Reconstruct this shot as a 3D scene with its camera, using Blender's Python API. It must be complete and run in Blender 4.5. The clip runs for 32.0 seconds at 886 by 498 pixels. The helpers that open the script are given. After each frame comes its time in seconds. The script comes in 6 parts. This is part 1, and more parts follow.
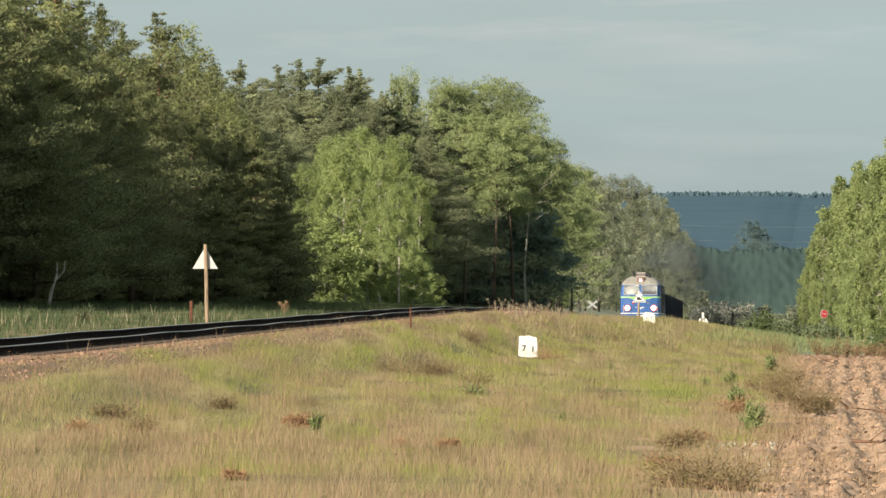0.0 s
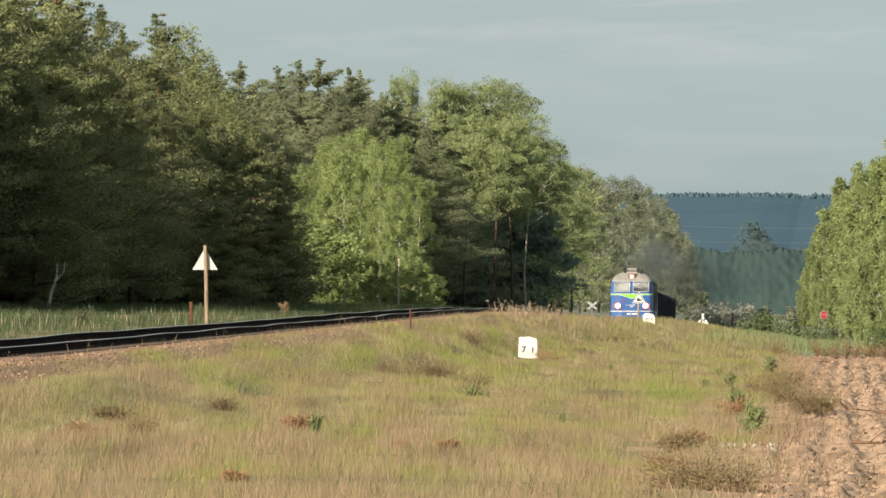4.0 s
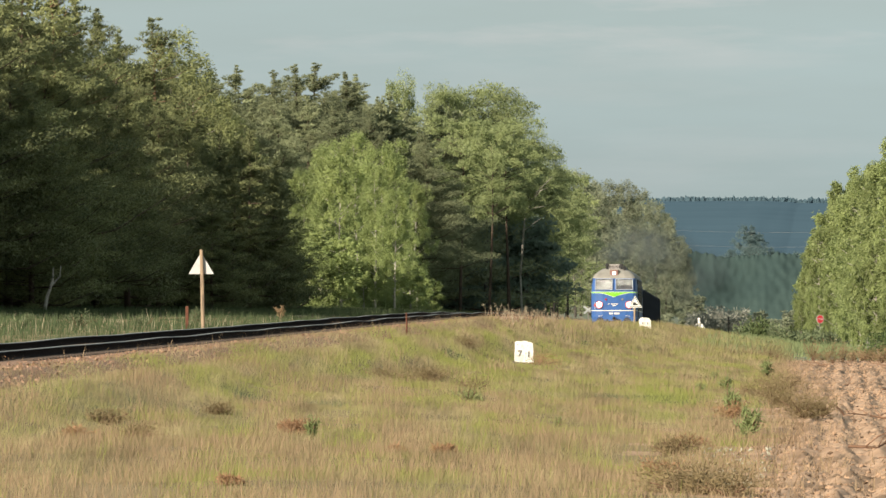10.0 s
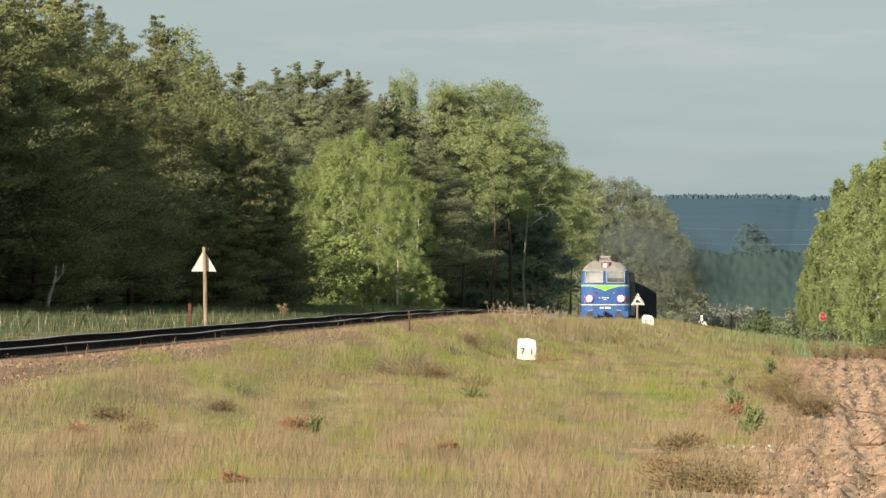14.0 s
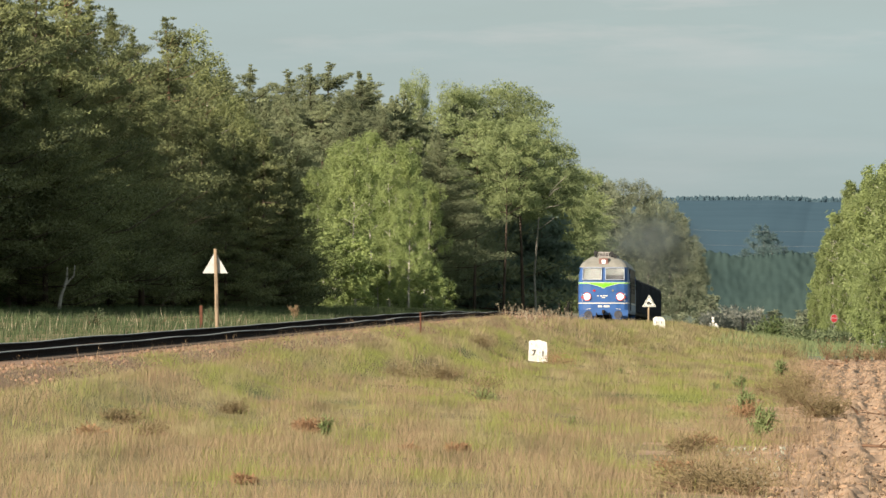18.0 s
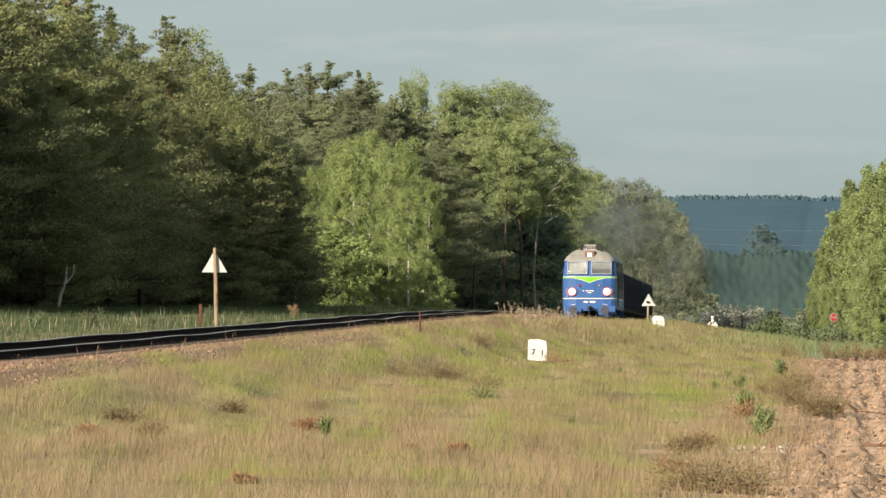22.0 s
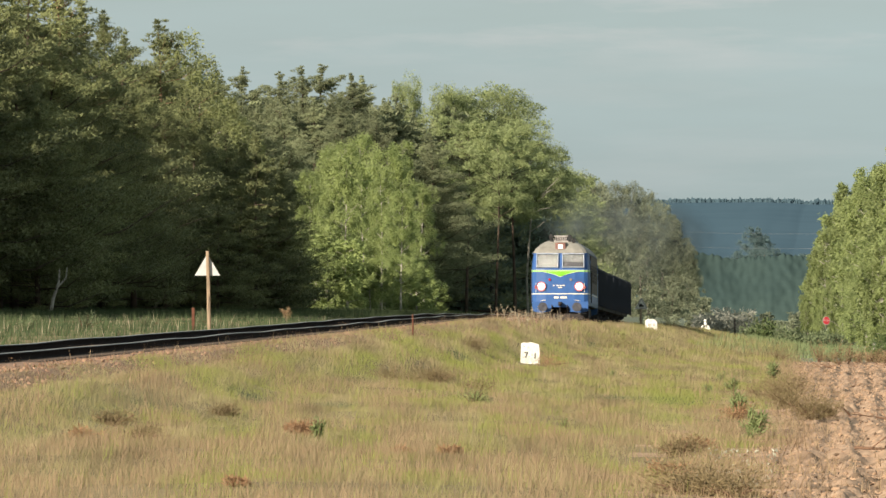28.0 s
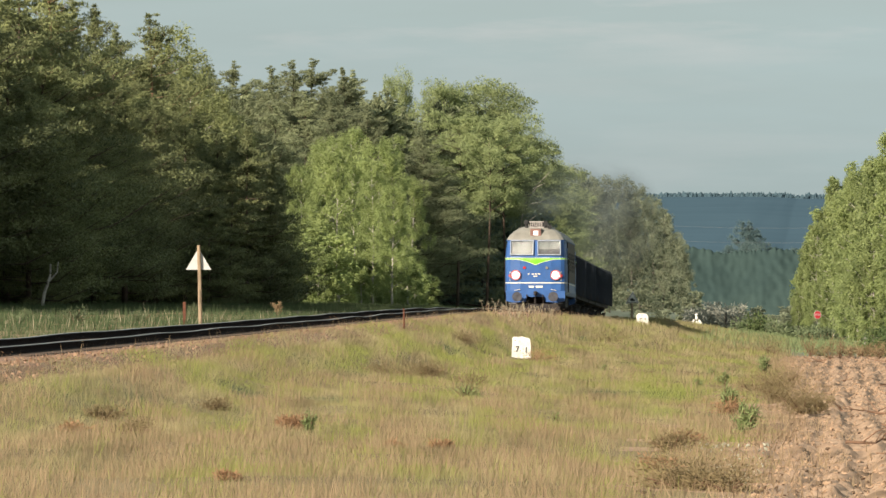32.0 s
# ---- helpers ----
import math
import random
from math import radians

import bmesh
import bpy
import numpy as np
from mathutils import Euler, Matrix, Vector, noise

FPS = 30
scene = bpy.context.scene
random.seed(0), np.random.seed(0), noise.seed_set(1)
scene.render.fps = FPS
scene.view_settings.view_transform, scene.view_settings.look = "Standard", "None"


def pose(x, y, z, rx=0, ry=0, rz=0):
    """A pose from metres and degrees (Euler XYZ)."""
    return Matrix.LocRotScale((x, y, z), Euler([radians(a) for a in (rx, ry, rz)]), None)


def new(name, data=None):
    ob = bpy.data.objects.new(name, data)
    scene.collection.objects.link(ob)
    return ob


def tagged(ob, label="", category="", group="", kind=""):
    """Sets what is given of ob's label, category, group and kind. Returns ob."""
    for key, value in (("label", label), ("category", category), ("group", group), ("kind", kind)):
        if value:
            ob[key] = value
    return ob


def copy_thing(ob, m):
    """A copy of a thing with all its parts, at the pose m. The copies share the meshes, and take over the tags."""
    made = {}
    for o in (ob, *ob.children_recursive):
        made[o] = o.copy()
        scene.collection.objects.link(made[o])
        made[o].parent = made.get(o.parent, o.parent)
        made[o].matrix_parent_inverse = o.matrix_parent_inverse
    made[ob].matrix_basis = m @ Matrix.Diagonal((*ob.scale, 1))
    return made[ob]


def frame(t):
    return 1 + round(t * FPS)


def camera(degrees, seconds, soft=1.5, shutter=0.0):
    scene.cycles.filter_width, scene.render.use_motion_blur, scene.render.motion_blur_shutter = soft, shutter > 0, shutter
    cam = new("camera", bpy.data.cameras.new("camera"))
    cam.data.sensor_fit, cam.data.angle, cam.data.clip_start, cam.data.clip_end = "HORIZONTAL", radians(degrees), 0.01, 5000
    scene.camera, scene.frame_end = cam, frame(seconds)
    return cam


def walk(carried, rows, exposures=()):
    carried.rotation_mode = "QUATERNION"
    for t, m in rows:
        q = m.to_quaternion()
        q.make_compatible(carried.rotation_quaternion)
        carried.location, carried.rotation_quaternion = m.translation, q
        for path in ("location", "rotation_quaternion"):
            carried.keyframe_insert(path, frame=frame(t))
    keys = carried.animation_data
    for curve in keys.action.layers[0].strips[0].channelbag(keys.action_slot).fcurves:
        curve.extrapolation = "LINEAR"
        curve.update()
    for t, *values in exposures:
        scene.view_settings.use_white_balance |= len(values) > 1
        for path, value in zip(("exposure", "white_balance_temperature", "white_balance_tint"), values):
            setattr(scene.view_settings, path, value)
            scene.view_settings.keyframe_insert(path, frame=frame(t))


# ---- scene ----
cam = camera(5.611, 32.0, soft=1.5)
EYE = (0.0, 0.0, 1.8)
# seconds, turn to the left and tilt upwards in degrees: a tripod that is nudged now and then
PATH = [
    (0, 0.0085, 0.1639),
    (0.5, 0.0097, 0.1712),
    (1, 0.0054, 0.1755),
    (1.5, 0.0005, 0.1749),
    (2, 0.0098, 0.1706),
    (2.5, 0.0098, 0.1662),
    (3, 0.0104, 0.1656),
    (3.5, 0.0115, 0.1682),
    (5.5, -0.0137, 0.1755),
    (6, -0.0000, 0.1804),
    (6.5, -0.0055, 0.1860),
    (7, -0.0105, 0.1764),
    (7.5, -0.0022, 0.1700),
    (8, 0.0005, 0.1755),
    (8.5, -0.0035, 0.1770),
    (9, -0.0050, 0.1755),
    (9.5, -0.0055, 0.1770),
    (10, -0.0170, 0.1974),
    (10.5, -0.0170, 0.1904),
    (11, -0.0160, 0.1874),
    (11.5, -0.0154, 0.1832),
    (12, -0.0056, 0.1755),
    (12.5, -0.0010, 0.1760),
    (13, 0.0000, 0.1755),
    (13.5, -0.0010, 0.1755),
    (14, 0.0005, 0.1810),
    (14.5, -0.0006, 0.1860),
    (16.5, -0.0186, 0.1909),
    (17, -0.0208, 0.1865),
    (17.5, 0.0257, 0.1919),
    (18, 0.0718, 0.1925),
    (18.5, 0.0658, 0.1919),
    (19, 0.0553, 0.1886),
    (19.5, 0.0723, 0.1854),
    (20, 0.0750, 0.1766),
    (20.5, 0.0713, 0.1760),
    (21, 0.0697, 0.1755),
    (21.5, 0.0761, 0.1777),
    (22, 0.0680, 0.1865),
    (22.5, 0.0560, 0.1919),
    (23, 0.0532, 0.1919),
    (23.5, 0.0580, 0.1919),
    (24, 0.0564, 0.1919),
    (24.5, 0.0537, 0.1892),
    (25, 0.0510, 0.1892),
    (25.5, 0.0515, 0.1903),
    (27.5, 0.0235, 0.2040),
    (28, 0.0224, 0.2067),
    (28.5, 0.0180, 0.2073),
    (29, 0.0092, 0.1974),
    (29.5, -0.0028, 0.1892),
    (30, -0.0094, 0.1931),
    (30.5, -0.0181, 0.1925),
    (31, -0.0230, 0.1843),
    (31.5, -0.0302, 0.1793),
    (32, -0.0335, 0.1700),
]
walk(cam, [(t, pose(*EYE, 90 + up, 0, turn)) for t, turn, up in PATH])

# ---- light ----
SUN_TURN, SUN_UP = 38.0, 22.0   # degrees to the left of straight behind the camera, and above the horizon
a, e = radians(SUN_TURN), radians(SUN_UP)
to_sun = Vector((-math.sin(a) * math.cos(e), -math.cos(a) * math.cos(e), math.sin(e)))
sun = new("sun", bpy.data.lights.new("sun", "SUN"))
sun.data.energy, sun.data.angle, sun.data.color = 4.8, radians(0.6), (1.0, 0.88, 0.73)
sun.matrix_world = to_sun.to_track_quat("Z", "Y").to_matrix().to_4x4()

world = bpy.data.worlds.new("world")
scene.world = world
world.use_nodes = True
wn = world.node_tree
wn.nodes.clear()


def wnode(kind, **values):
    n = wn.nodes.new(kind)
    for k, v in values.items():
        n.inputs[k].default_value = v
    return n


sky = wn.nodes.new("ShaderNodeTexSky")
sky.sky_type, sky.sun_disc = "NISHITA", False
sky.sun_elevation, sky.sun_rotation = e, math.pi + a
sky.air_density, sky.dust_density, sky.ozone_density = 1.2, 2.5, 1.5
coord = wn.nodes.new("ShaderNodeTexCoord")
flat = wn.nodes.new("ShaderNodeVectorMath")
flat.operation = "MULTIPLY"
flat.inputs[1].default_value = (1.0, 1.0, 7.0)
wn.links.new(coord.outputs["Generated"], flat.inputs[0])
cloud = wnode("ShaderNodeTexNoise", Scale=9.0, Detail=5.0, Roughness=0.55)
wn.links.new(flat.outputs[0], cloud.inputs["Vector"])
ramp = wn.nodes.new("ShaderNodeMapRange")
ramp.inputs["From Min"].default_value, ramp.inputs["From Max"].default_value = 0.42, 0.72
ramp.inputs["To Min"].default_value, ramp.inputs["To Max"].default_value = 0.72, 0.86
wn.links.new(cloud.outputs["Fac"], ramp.inputs["Value"])
haze = wn.nodes.new("ShaderNodeMix")
haze.data_type = "RGBA"
haze.inputs["B"].default_value = (4.84, 5.97, 6.02, 1.0)   # thin veil of high cloud
height = wn.nodes.new("ShaderNodeSeparateXYZ")
wn.links.new(coord.outputs["Generated"], height.inputs[0])
thin = wn.nodes.new("ShaderNodeMapRange")   # the veil thins out overhead
thin.inputs["From Min"].default_value, thin.inputs["From Max"].default_value = 0.08, 0.50
thin.inputs["To Min"].default_value, thin.inputs["To Max"].default_value = 1.0, 0.95
wn.links.new(height.outputs["Z"], thin.inputs["Value"])
veil = wn.nodes.new("ShaderNodeMath")
veil.operation = "MULTIPLY"
wn.links.new(ramp.outputs["Result"], veil.inputs[0])
wn.links.new(thin.outputs["Result"], veil.inputs[1])
wn.links.new(veil.outputs[0], haze.inputs["Factor"])
wn.links.new(sky.outputs["Color"], haze.inputs["A"])
streak = wnode("ShaderNodeTexNoise", Scale=26.0, Detail=6.0, Roughness=0.6)
wn.links.new(flat.outputs[0], streak.inputs["Vector"])
thick = wn.nodes.new("ShaderNodeMapRange")
thick.inputs["From Min"].default_value, thick.inputs["From Max"].default_value = 0.48, 0.74
thick.inputs["To Min"].default_value, thick.inputs["To Max"].default_value = 0.0, 0.75
wn.links.new(streak.outputs["Fac"], thick.inputs["Value"])
above = wn.nodes.new("ShaderNodeMapRange")   # the streaks gather above a clearer band over the horizon
above.inputs["From Min"].default_value, above.inputs["From Max"].default_value = 0.023, 0.030
above.inputs["To Min"].default_value, above.inputs["To Max"].default_value = 0.22, 1.0
wn.links.new(height.outputs["Z"], above.inputs["Value"])
gather = wn.nodes.new("ShaderNodeMath")
gather.operation = "MULTIPLY"
wn.links.new(thick.outputs["Result"], gather.inputs[0])
wn.links.new(above.outputs["Result"], gather.inputs[1])
clouds = wn.nodes.new("ShaderNodeMix")
clouds.data_type = "RGBA"
clouds.inputs["B"].default_value = (6.9, 6.6, 6.4, 1.0)   # paler, faintly pink streaks
wn.links.new(gather.outputs[0], clouds.inputs["Factor"])
wn.links.new(haze.outputs["Result"], clouds.inputs["A"])
back = wnode("ShaderNodeBackground", Strength=0.0465)
wn.links.new(clouds.outputs["Result"], back.inputs["Color"])
wout = wn.nodes.new("ShaderNodeOutputWorld")
wn.links.new(back.outputs[0], wout.inputs["Surface"])
scene.view_settings.exposure = 1.14


# ---- materials ----
def material(name, dark, light, scale=4.0, rough=0.8, metal=0.0, bump=0.3, fine=40.0, contrast=0.5, vary=0.0, islands=0.0,
             through_light=0.0, spec=0.3, stretch=(1, 1, 1), third=None, third_scale=0.3, third_at=(0.5, 0.62)):
    """Two tones mixed by noise at two scales, a third tone in large patches, and fine relief."""
    m = bpy.data.materials.new(name)
    m.use_nodes = True
    t = m.node_tree
    t.nodes.clear()
    node, link = t.nodes.new, t.links.new
    c = node("ShaderNodeTexCoord")
    mp = node("ShaderNodeMapping")
    mp.inputs["Scale"].default_value = stretch
    link(c.outputs["Object"], mp.inputs["Vector"])
    n1, n2 = node("ShaderNodeTexNoise"), node("ShaderNodeTexNoise")
    for n, s in ((n1, scale), (n2, fine)):
        n.inputs["Scale"].default_value, n.inputs["Detail"].default_value = s, 4.0
        link(mp.outputs[0], n.inputs["Vector"])
    add = node("ShaderNodeMath")
    add.operation = "MULTIPLY_ADD"
    add.inputs[1].default_value = 0.45
    link(n2.outputs["Fac"], add.inputs[0])
    link(n1.outputs["Fac"], add.inputs[2])
    rng = node("ShaderNodeMapRange")
    rng.inputs["From Min"].default_value, rng.inputs["From Max"].default_value = 0.72 - contrast / 2, 0.72 + contrast / 2
    link(add.outputs[0], rng.inputs["Value"])
    fac = rng.outputs["Result"]
    if islands:
        g = node("ShaderNodeNewGeometry")
        f = node("ShaderNodeMix")
        f.inputs["Factor"].default_value = islands
        link(fac, f.inputs["A"])
        link(g.outputs["Random Per Island"], f.inputs["B"])
        fac = f.outputs["Result"]
    mix = node("ShaderNodeMix")
    mix.data_type = "RGBA"
    mix.inputs["A"].default_value, mix.inputs["B"].default_value = (*dark, 1), (*light, 1)
    link(fac, mix.inputs["Factor"])
    colour = mix.outputs["Result"]
    if third:
        n3 = node("ShaderNodeTexNoise")
        n3.inputs["Scale"].default_value, n3.inputs["Detail"].default_value = third_scale, 5.0
        link(mp.outputs[0], n3.inputs["Vector"])
        r3 = node("ShaderNodeMapRange")
        r3.inputs["From Min"].default_value, r3.inputs["From Max"].default_value = third_at
        link(n3.outputs["Fac"], r3.inputs["Value"])
        m3 = node("ShaderNodeMix")
        m3.data_type = "RGBA"
        m3.inputs["B"].default_value = (*third, 1)
        link(r3.outputs["Result"], m3.inputs["Factor"])
        link(colour, m3.inputs["A"])
        colour = m3.outputs["Result"]
    if vary:
        o = node("ShaderNodeObjectInfo")
        v = node("ShaderNodeMapRange")
        v.inputs["To Min"].default_value, v.inputs["To Max"].default_value = 1 - vary, 1 + vary
        link(o.outputs["Random"], v.inputs["Value"])
        h = node("ShaderNodeHueSaturation")
        link(v.outputs["Result"], h.inputs["Value"])
        link(colour, h.inputs["Color"])
        colour = h.outputs["Color"]
    b = node("ShaderNodeBsdfPrincipled")
    b.inputs["Roughness"].default_value, b.inputs["Metallic"].default_value = rough, metal
    b.inputs["Specular IOR Level"].default_value = spec
    link(colour, b.inputs["Base Color"])
    if bump:
        bp = node("ShaderNodeBump")
        bp.inputs["Strength"].default_value, bp.inputs["Distance"].default_value = bump, 0.02
        link(n2.outputs["Fac"], bp.inputs["Height"])
        link(bp.outputs[0], b.inputs["Normal"])
    shader = b.outputs[0]
    if through_light:
        tr = node("ShaderNodeBsdfTranslucent")
        link(colour, tr.inputs["Color"])
        ms = node("ShaderNodeMixShader")
        ms.inputs[0].default_value = through_light
        link(shader, ms.inputs[1])
        link(tr.outputs[0], ms.inputs[2])
        shader = ms.outputs[0]
    out = node("ShaderNodeOutputMaterial")
    link(shader, out.inputs["Surface"])
    return m


def glowing(name, colour, strength):
    m = bpy.data.materials.new(name)
    m.use_nodes = True
    b = m.node_tree.nodes["Principled BSDF"]
    b.inputs["Base Color"].default_value = (*colour, 1)
    b.inputs["Emission Color"].default_value, b.inputs["Emission Strength"].default_value = (*colour, 1), strength
    return m


SOIL = material("soil", (0.131, 0.096, 0.046), (0.246, 0.189, 0.096), 0.35, 0.95, bump=0.5, fine=6.0, third=(0.077, 0.100, 0.027), third_scale=0.05)
SAND = material("sand", (0.222, 0.142, 0.087), (0.405, 0.280, 0.187), 1.2, 0.95, bump=1.0, fine=14.0, third=(0.180, 0.118, 0.071), third_scale=0.5)
GRASS = material("dry_grass", (0.150, 0.120, 0.066), (0.345, 0.297, 0.158), 1.1, 0.85, bump=0.0, fine=5.0, contrast=0.40, islands=0.08, through_light=0.42,
                 third=(0.232, 0.248, 0.070), third_scale=0.8, third_at=(0.46, 0.64), stretch=(1, 0.05, 1))
SEDGE = material("reddish_seed_grass", (0.168, 0.112, 0.068), (0.296, 0.220, 0.132), 0.5, 0.9, bump=0.0, fine=3.0, islands=0.3, through_light=0.2)
TUFT = material("green_grass", (0.145, 0.162, 0.040), (0.295, 0.312, 0.085), 0.5, 0.85, bump=0.0, fine=3.0, islands=0.35, through_light=0.35)
STALK = material("pale_stalks", (0.22, 0.19, 0.13), (0.40, 0.35, 0.25), 0.5, 0.9, bump=0.0, fine=3.0, islands=0.5, through_light=0.2)
WEED = material("dry_weeds", (0.190, 0.128, 0.082), (0.335, 0.245, 0.165), 0.5, 0.9, bump=0.0, fine=3.0, islands=0.5, through_light=0.2)
MEADOW = material("meadow_grass", (0.032, 0.054, 0.024), (0.078, 0.100, 0.042), 0.5, 0.85, bump=0.0, fine=3.0, islands=0.35, through_light=0.3)
VALLEY_GRASS = material("valley_grass", (0.105, 0.140, 0.060), (0.200, 0.235, 0.110), 0.3, 0.85, bump=0.0, fine=2.0, islands=0.4, through_light=0.3)
HEATHER = material("brown_heather", (0.145, 0.110, 0.058), (0.245, 0.190, 0.098), 2.0, 0.95, bump=0.0, islands=0.2, through_light=0.3)
BALLAST = material("ballast", (0.140, 0.084, 0.054), (0.320, 0.202, 0.132), 3.0, 0.95, bump=1.0, fine=18.0, third=(0.240, 0.140, 0.084), third_scale=0.6)
STONE_CHIP = material("ballast_stone", (0.120, 0.072, 0.048), (0.310, 0.198, 0.132), 3.0, 0.95, bump=0.4, islands=0.5)
RAIL = material("rail_rust", (0.006, 0.004, 0.004), (0.018, 0.012, 0.009), 6.0, 0.95, 0.0, bump=0.3, spec=0.05)
RAIL_TOP = material("rail_head", (0.20, 0.20, 0.19), (0.38, 0.38, 0.36), 8.0, 0.55, 0.1, bump=0.1)
SLEEPER = material("sleeper_wood", (0.035, 0.025, 0.018), (0.100, 0.073, 0.054), 3.0, 0.9, bump=0.6, vary=0.3, stretch=(0.3, 4, 4))
WHITEWASH = material("whitewash", (0.440, 0.425, 0.375), (0.700, 0.685, 0.625), 5.0, 0.9, bump=0.6, contrast=0.35, third=(0.240, 0.210, 0.170), third_scale=9.0, third_at=(0.60, 0.68))
BLACK_PAINT = material("black_paint", (0.012, 0.012, 0.012), (0.031, 0.031, 0.031), 6.0, 0.7, bump=0.1)
WHITE_PAINT = material("white_sign_paint", (0.350, 0.352, 0.338), (0.460, 0.462, 0.445), 5.0, 0.6, bump=0.1)
FRESH_WHITE = material("white_reflective_paint", (0.500, 0.505, 0.470), (0.640, 0.640, 0.600), 5.0, 0.6, bump=0.1)
RED_PAINT = material("red_sign_paint", (0.385, 0.023, 0.031), (0.477, 0.039, 0.046), 5.0, 0.5, bump=0.05)
POST_WOOD = material("post_wood", (0.185, 0.135, 0.088), (0.335, 0.255, 0.172), 4.0, 0.85, bump=0.6, stretch=(5, 5, 0.5), third=(0.11, 0.085, 0.06), third_scale=3.0, third_at=(0.55, 0.68))
RUST = material("rusted_iron", (0.050, 0.020, 0.012), (0.115, 0.046, 0.026), 8.0, 0.9, bump=0.4)
PINE_NEEDLE = material("pine_needles", (0.060, 0.076, 0.035), (0.214, 0.232, 0.095), 0.6, 0.7, bump=0.0, fine=2.0, contrast=0.36, vary=0.25, islands=0.10, through_light=0.15)
TALL_NEEDLE = material("pale_pine_needles", (0.130, 0.148, 0.082), (0.256, 0.282, 0.152), 0.45, 0.7, bump=0.0, fine=2.0, vary=0.2, islands=0.10, through_light=0.32)
BIRCH_LEAF = material("birch_leaves", (0.175, 0.222, 0.080), (0.300, 0.352, 0.130), 0.45, 0.6, bump=0.0, fine=2.0, vary=0.15, islands=0.12, through_light=0.4)
OLIVE_LEAF = material("olive_birch_leaves", (0.140, 0.162, 0.068), (0.270, 0.295, 0.122), 0.45, 0.6, bump=0.0, fine=2.0, vary=0.15, islands=0.10, through_light=0.4)
VERGE_LEAF = material("verge_birch_leaves", (0.195, 0.240, 0.095), (0.320, 0.370, 0.150), 0.45, 0.6, bump=0.0, fine=2.0, vary=0.15, islands=0.06, through_light=0.5)
BROAD_LEAF = material("broad_leaves", (0.125, 0.158, 0.070), (0.282, 0.322, 0.140), 0.40, 0.65, bump=0.0, fine=2.0, vary=0.20, islands=0.10, through_light=0.38)
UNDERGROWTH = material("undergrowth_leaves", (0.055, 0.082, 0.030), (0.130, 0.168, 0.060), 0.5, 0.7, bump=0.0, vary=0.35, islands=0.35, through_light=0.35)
# Paler and bluer than the near leaves: the colour carries the distance haze.
HAZED_FAR_LEAF = material("hazed_far_leaves", (0.205, 0.228, 0.150), (0.290, 0.312, 0.205), 0.35, 0.8, bump=0.0, fine=2.0, vary=0.22, islands=0.08, through_light=0.52)
# Valley haze is mixed into both base colours, leaves and woodland, as blue-green.
HAZED_LEAF = material("hazed_leaves", (0.125, 0.178, 0.178), (0.145, 0.205, 0.200), 0.2, 0.95, bump=0.0, vary=0.05, islands=0.03, through_light=0.5, spec=0.0)
HAZED_WOOD = material("valley_woods", (0.027, 0.044, 0.043), (0.037, 0.057, 0.052), 0.12, 0.95, bump=0.0, fine=1.2, spec=0.0)
# Blue-green stands for haze among the shaded trunks, put into the leaf colour.
HAZED_SHADE_LEAF = material("hazed_undergrowth_leaves", (0.120, 0.165, 0.125), (0.200, 0.250, 0.185), 0.4, 0.8, bump=0.0, vary=0.2, islands=0.12, through_light=0.45)
# Far haze is put into these base colours as blue, ridge and hillside alike.
HAZED_RIDGE = material("hazed_ridge", (0.038, 0.064, 0.080), (0.050, 0.079, 0.095), 0.02, 0.95, bump=0.0, islands=0.3, spec=0.0)
HAZED_HILL = material("hazed_hill", (0.052, 0.088, 0.116), (0.066, 0.108, 0.138), 0.02, 0.95, bump=0.0, islands=0.3, spec=0.0)
BLOSSOM = material("pale_blossom", (0.240, 0.245, 0.200), (0.420, 0.410, 0.345), 0.6, 0.9, bump=0.0, islands=0.3, through_light=0.5)
PINE_BARK = material("pine_bark", (0.030, 0.024, 0.019), (0.110, 0.075, 0.052), 2.5, 0.95, bump=0.7, vary=0.2)
RED_BARK = material("reddish_pine_bark", (0.110, 0.062, 0.038), (0.250, 0.155, 0.095), 2.5, 0.95, bump=0.7)
BIRCH_BARK = material("birch_bark", (0.154, 0.139, 0.115), (0.477, 0.447, 0.385), 2.0, 0.85, bump=0.4, stretch=(1, 1, 3), third=(0.046, 0.039, 0.031), third_scale=2.5, third_at=(0.60, 0.66))
DARK_BARK = material("dark_bark", (0.030, 0.027, 0.023), (0.085, 0.078, 0.068), 2.5, 0.95, bump=0.7, vary=0.4)
GREY_BARK = material("grey_bark", (0.069, 0.058, 0.046), (0.185, 0.162, 0.131), 2.5, 0.95, bump=0.7, vary=0.2)
TWIG = material("dead_branch", (0.077, 0.042, 0.027), (0.208, 0.123, 0.077), 5.0, 0.95, bump=0.3)
LOCO_BLUE = material("blue_paint", (0.022, 0.068, 0.195), (0.034, 0.095, 0.262), 2.0, 0.42, bump=0.05, fine=20.0, third=(0.045, 0.060, 0.115), third_scale=1.2, third_at=(0.60, 0.85))
LOCO_GREEN = material("green_paint", (0.115, 0.385, 0.015), (0.169, 0.477, 0.031), 3.0, 0.45, bump=0.05)
LOCO_ROOF = material("grey_roof_paint", (0.140, 0.134, 0.115), (0.245, 0.235, 0.205), 2.0, 0.6, bump=0.15, third=(0.105, 0.096, 0.085), third_scale=1.5, third_at=(0.55, 0.8))
LOCO_CREAM = material("cream_stripe_paint", (0.508, 0.477, 0.385), (0.616, 0.585, 0.508), 3.0, 0.5, bump=0.05)
GRIME = material("grimy_steel", (0.014, 0.012, 0.012), (0.046, 0.039, 0.035), 4.0, 0.8, 0.2, bump=0.3)
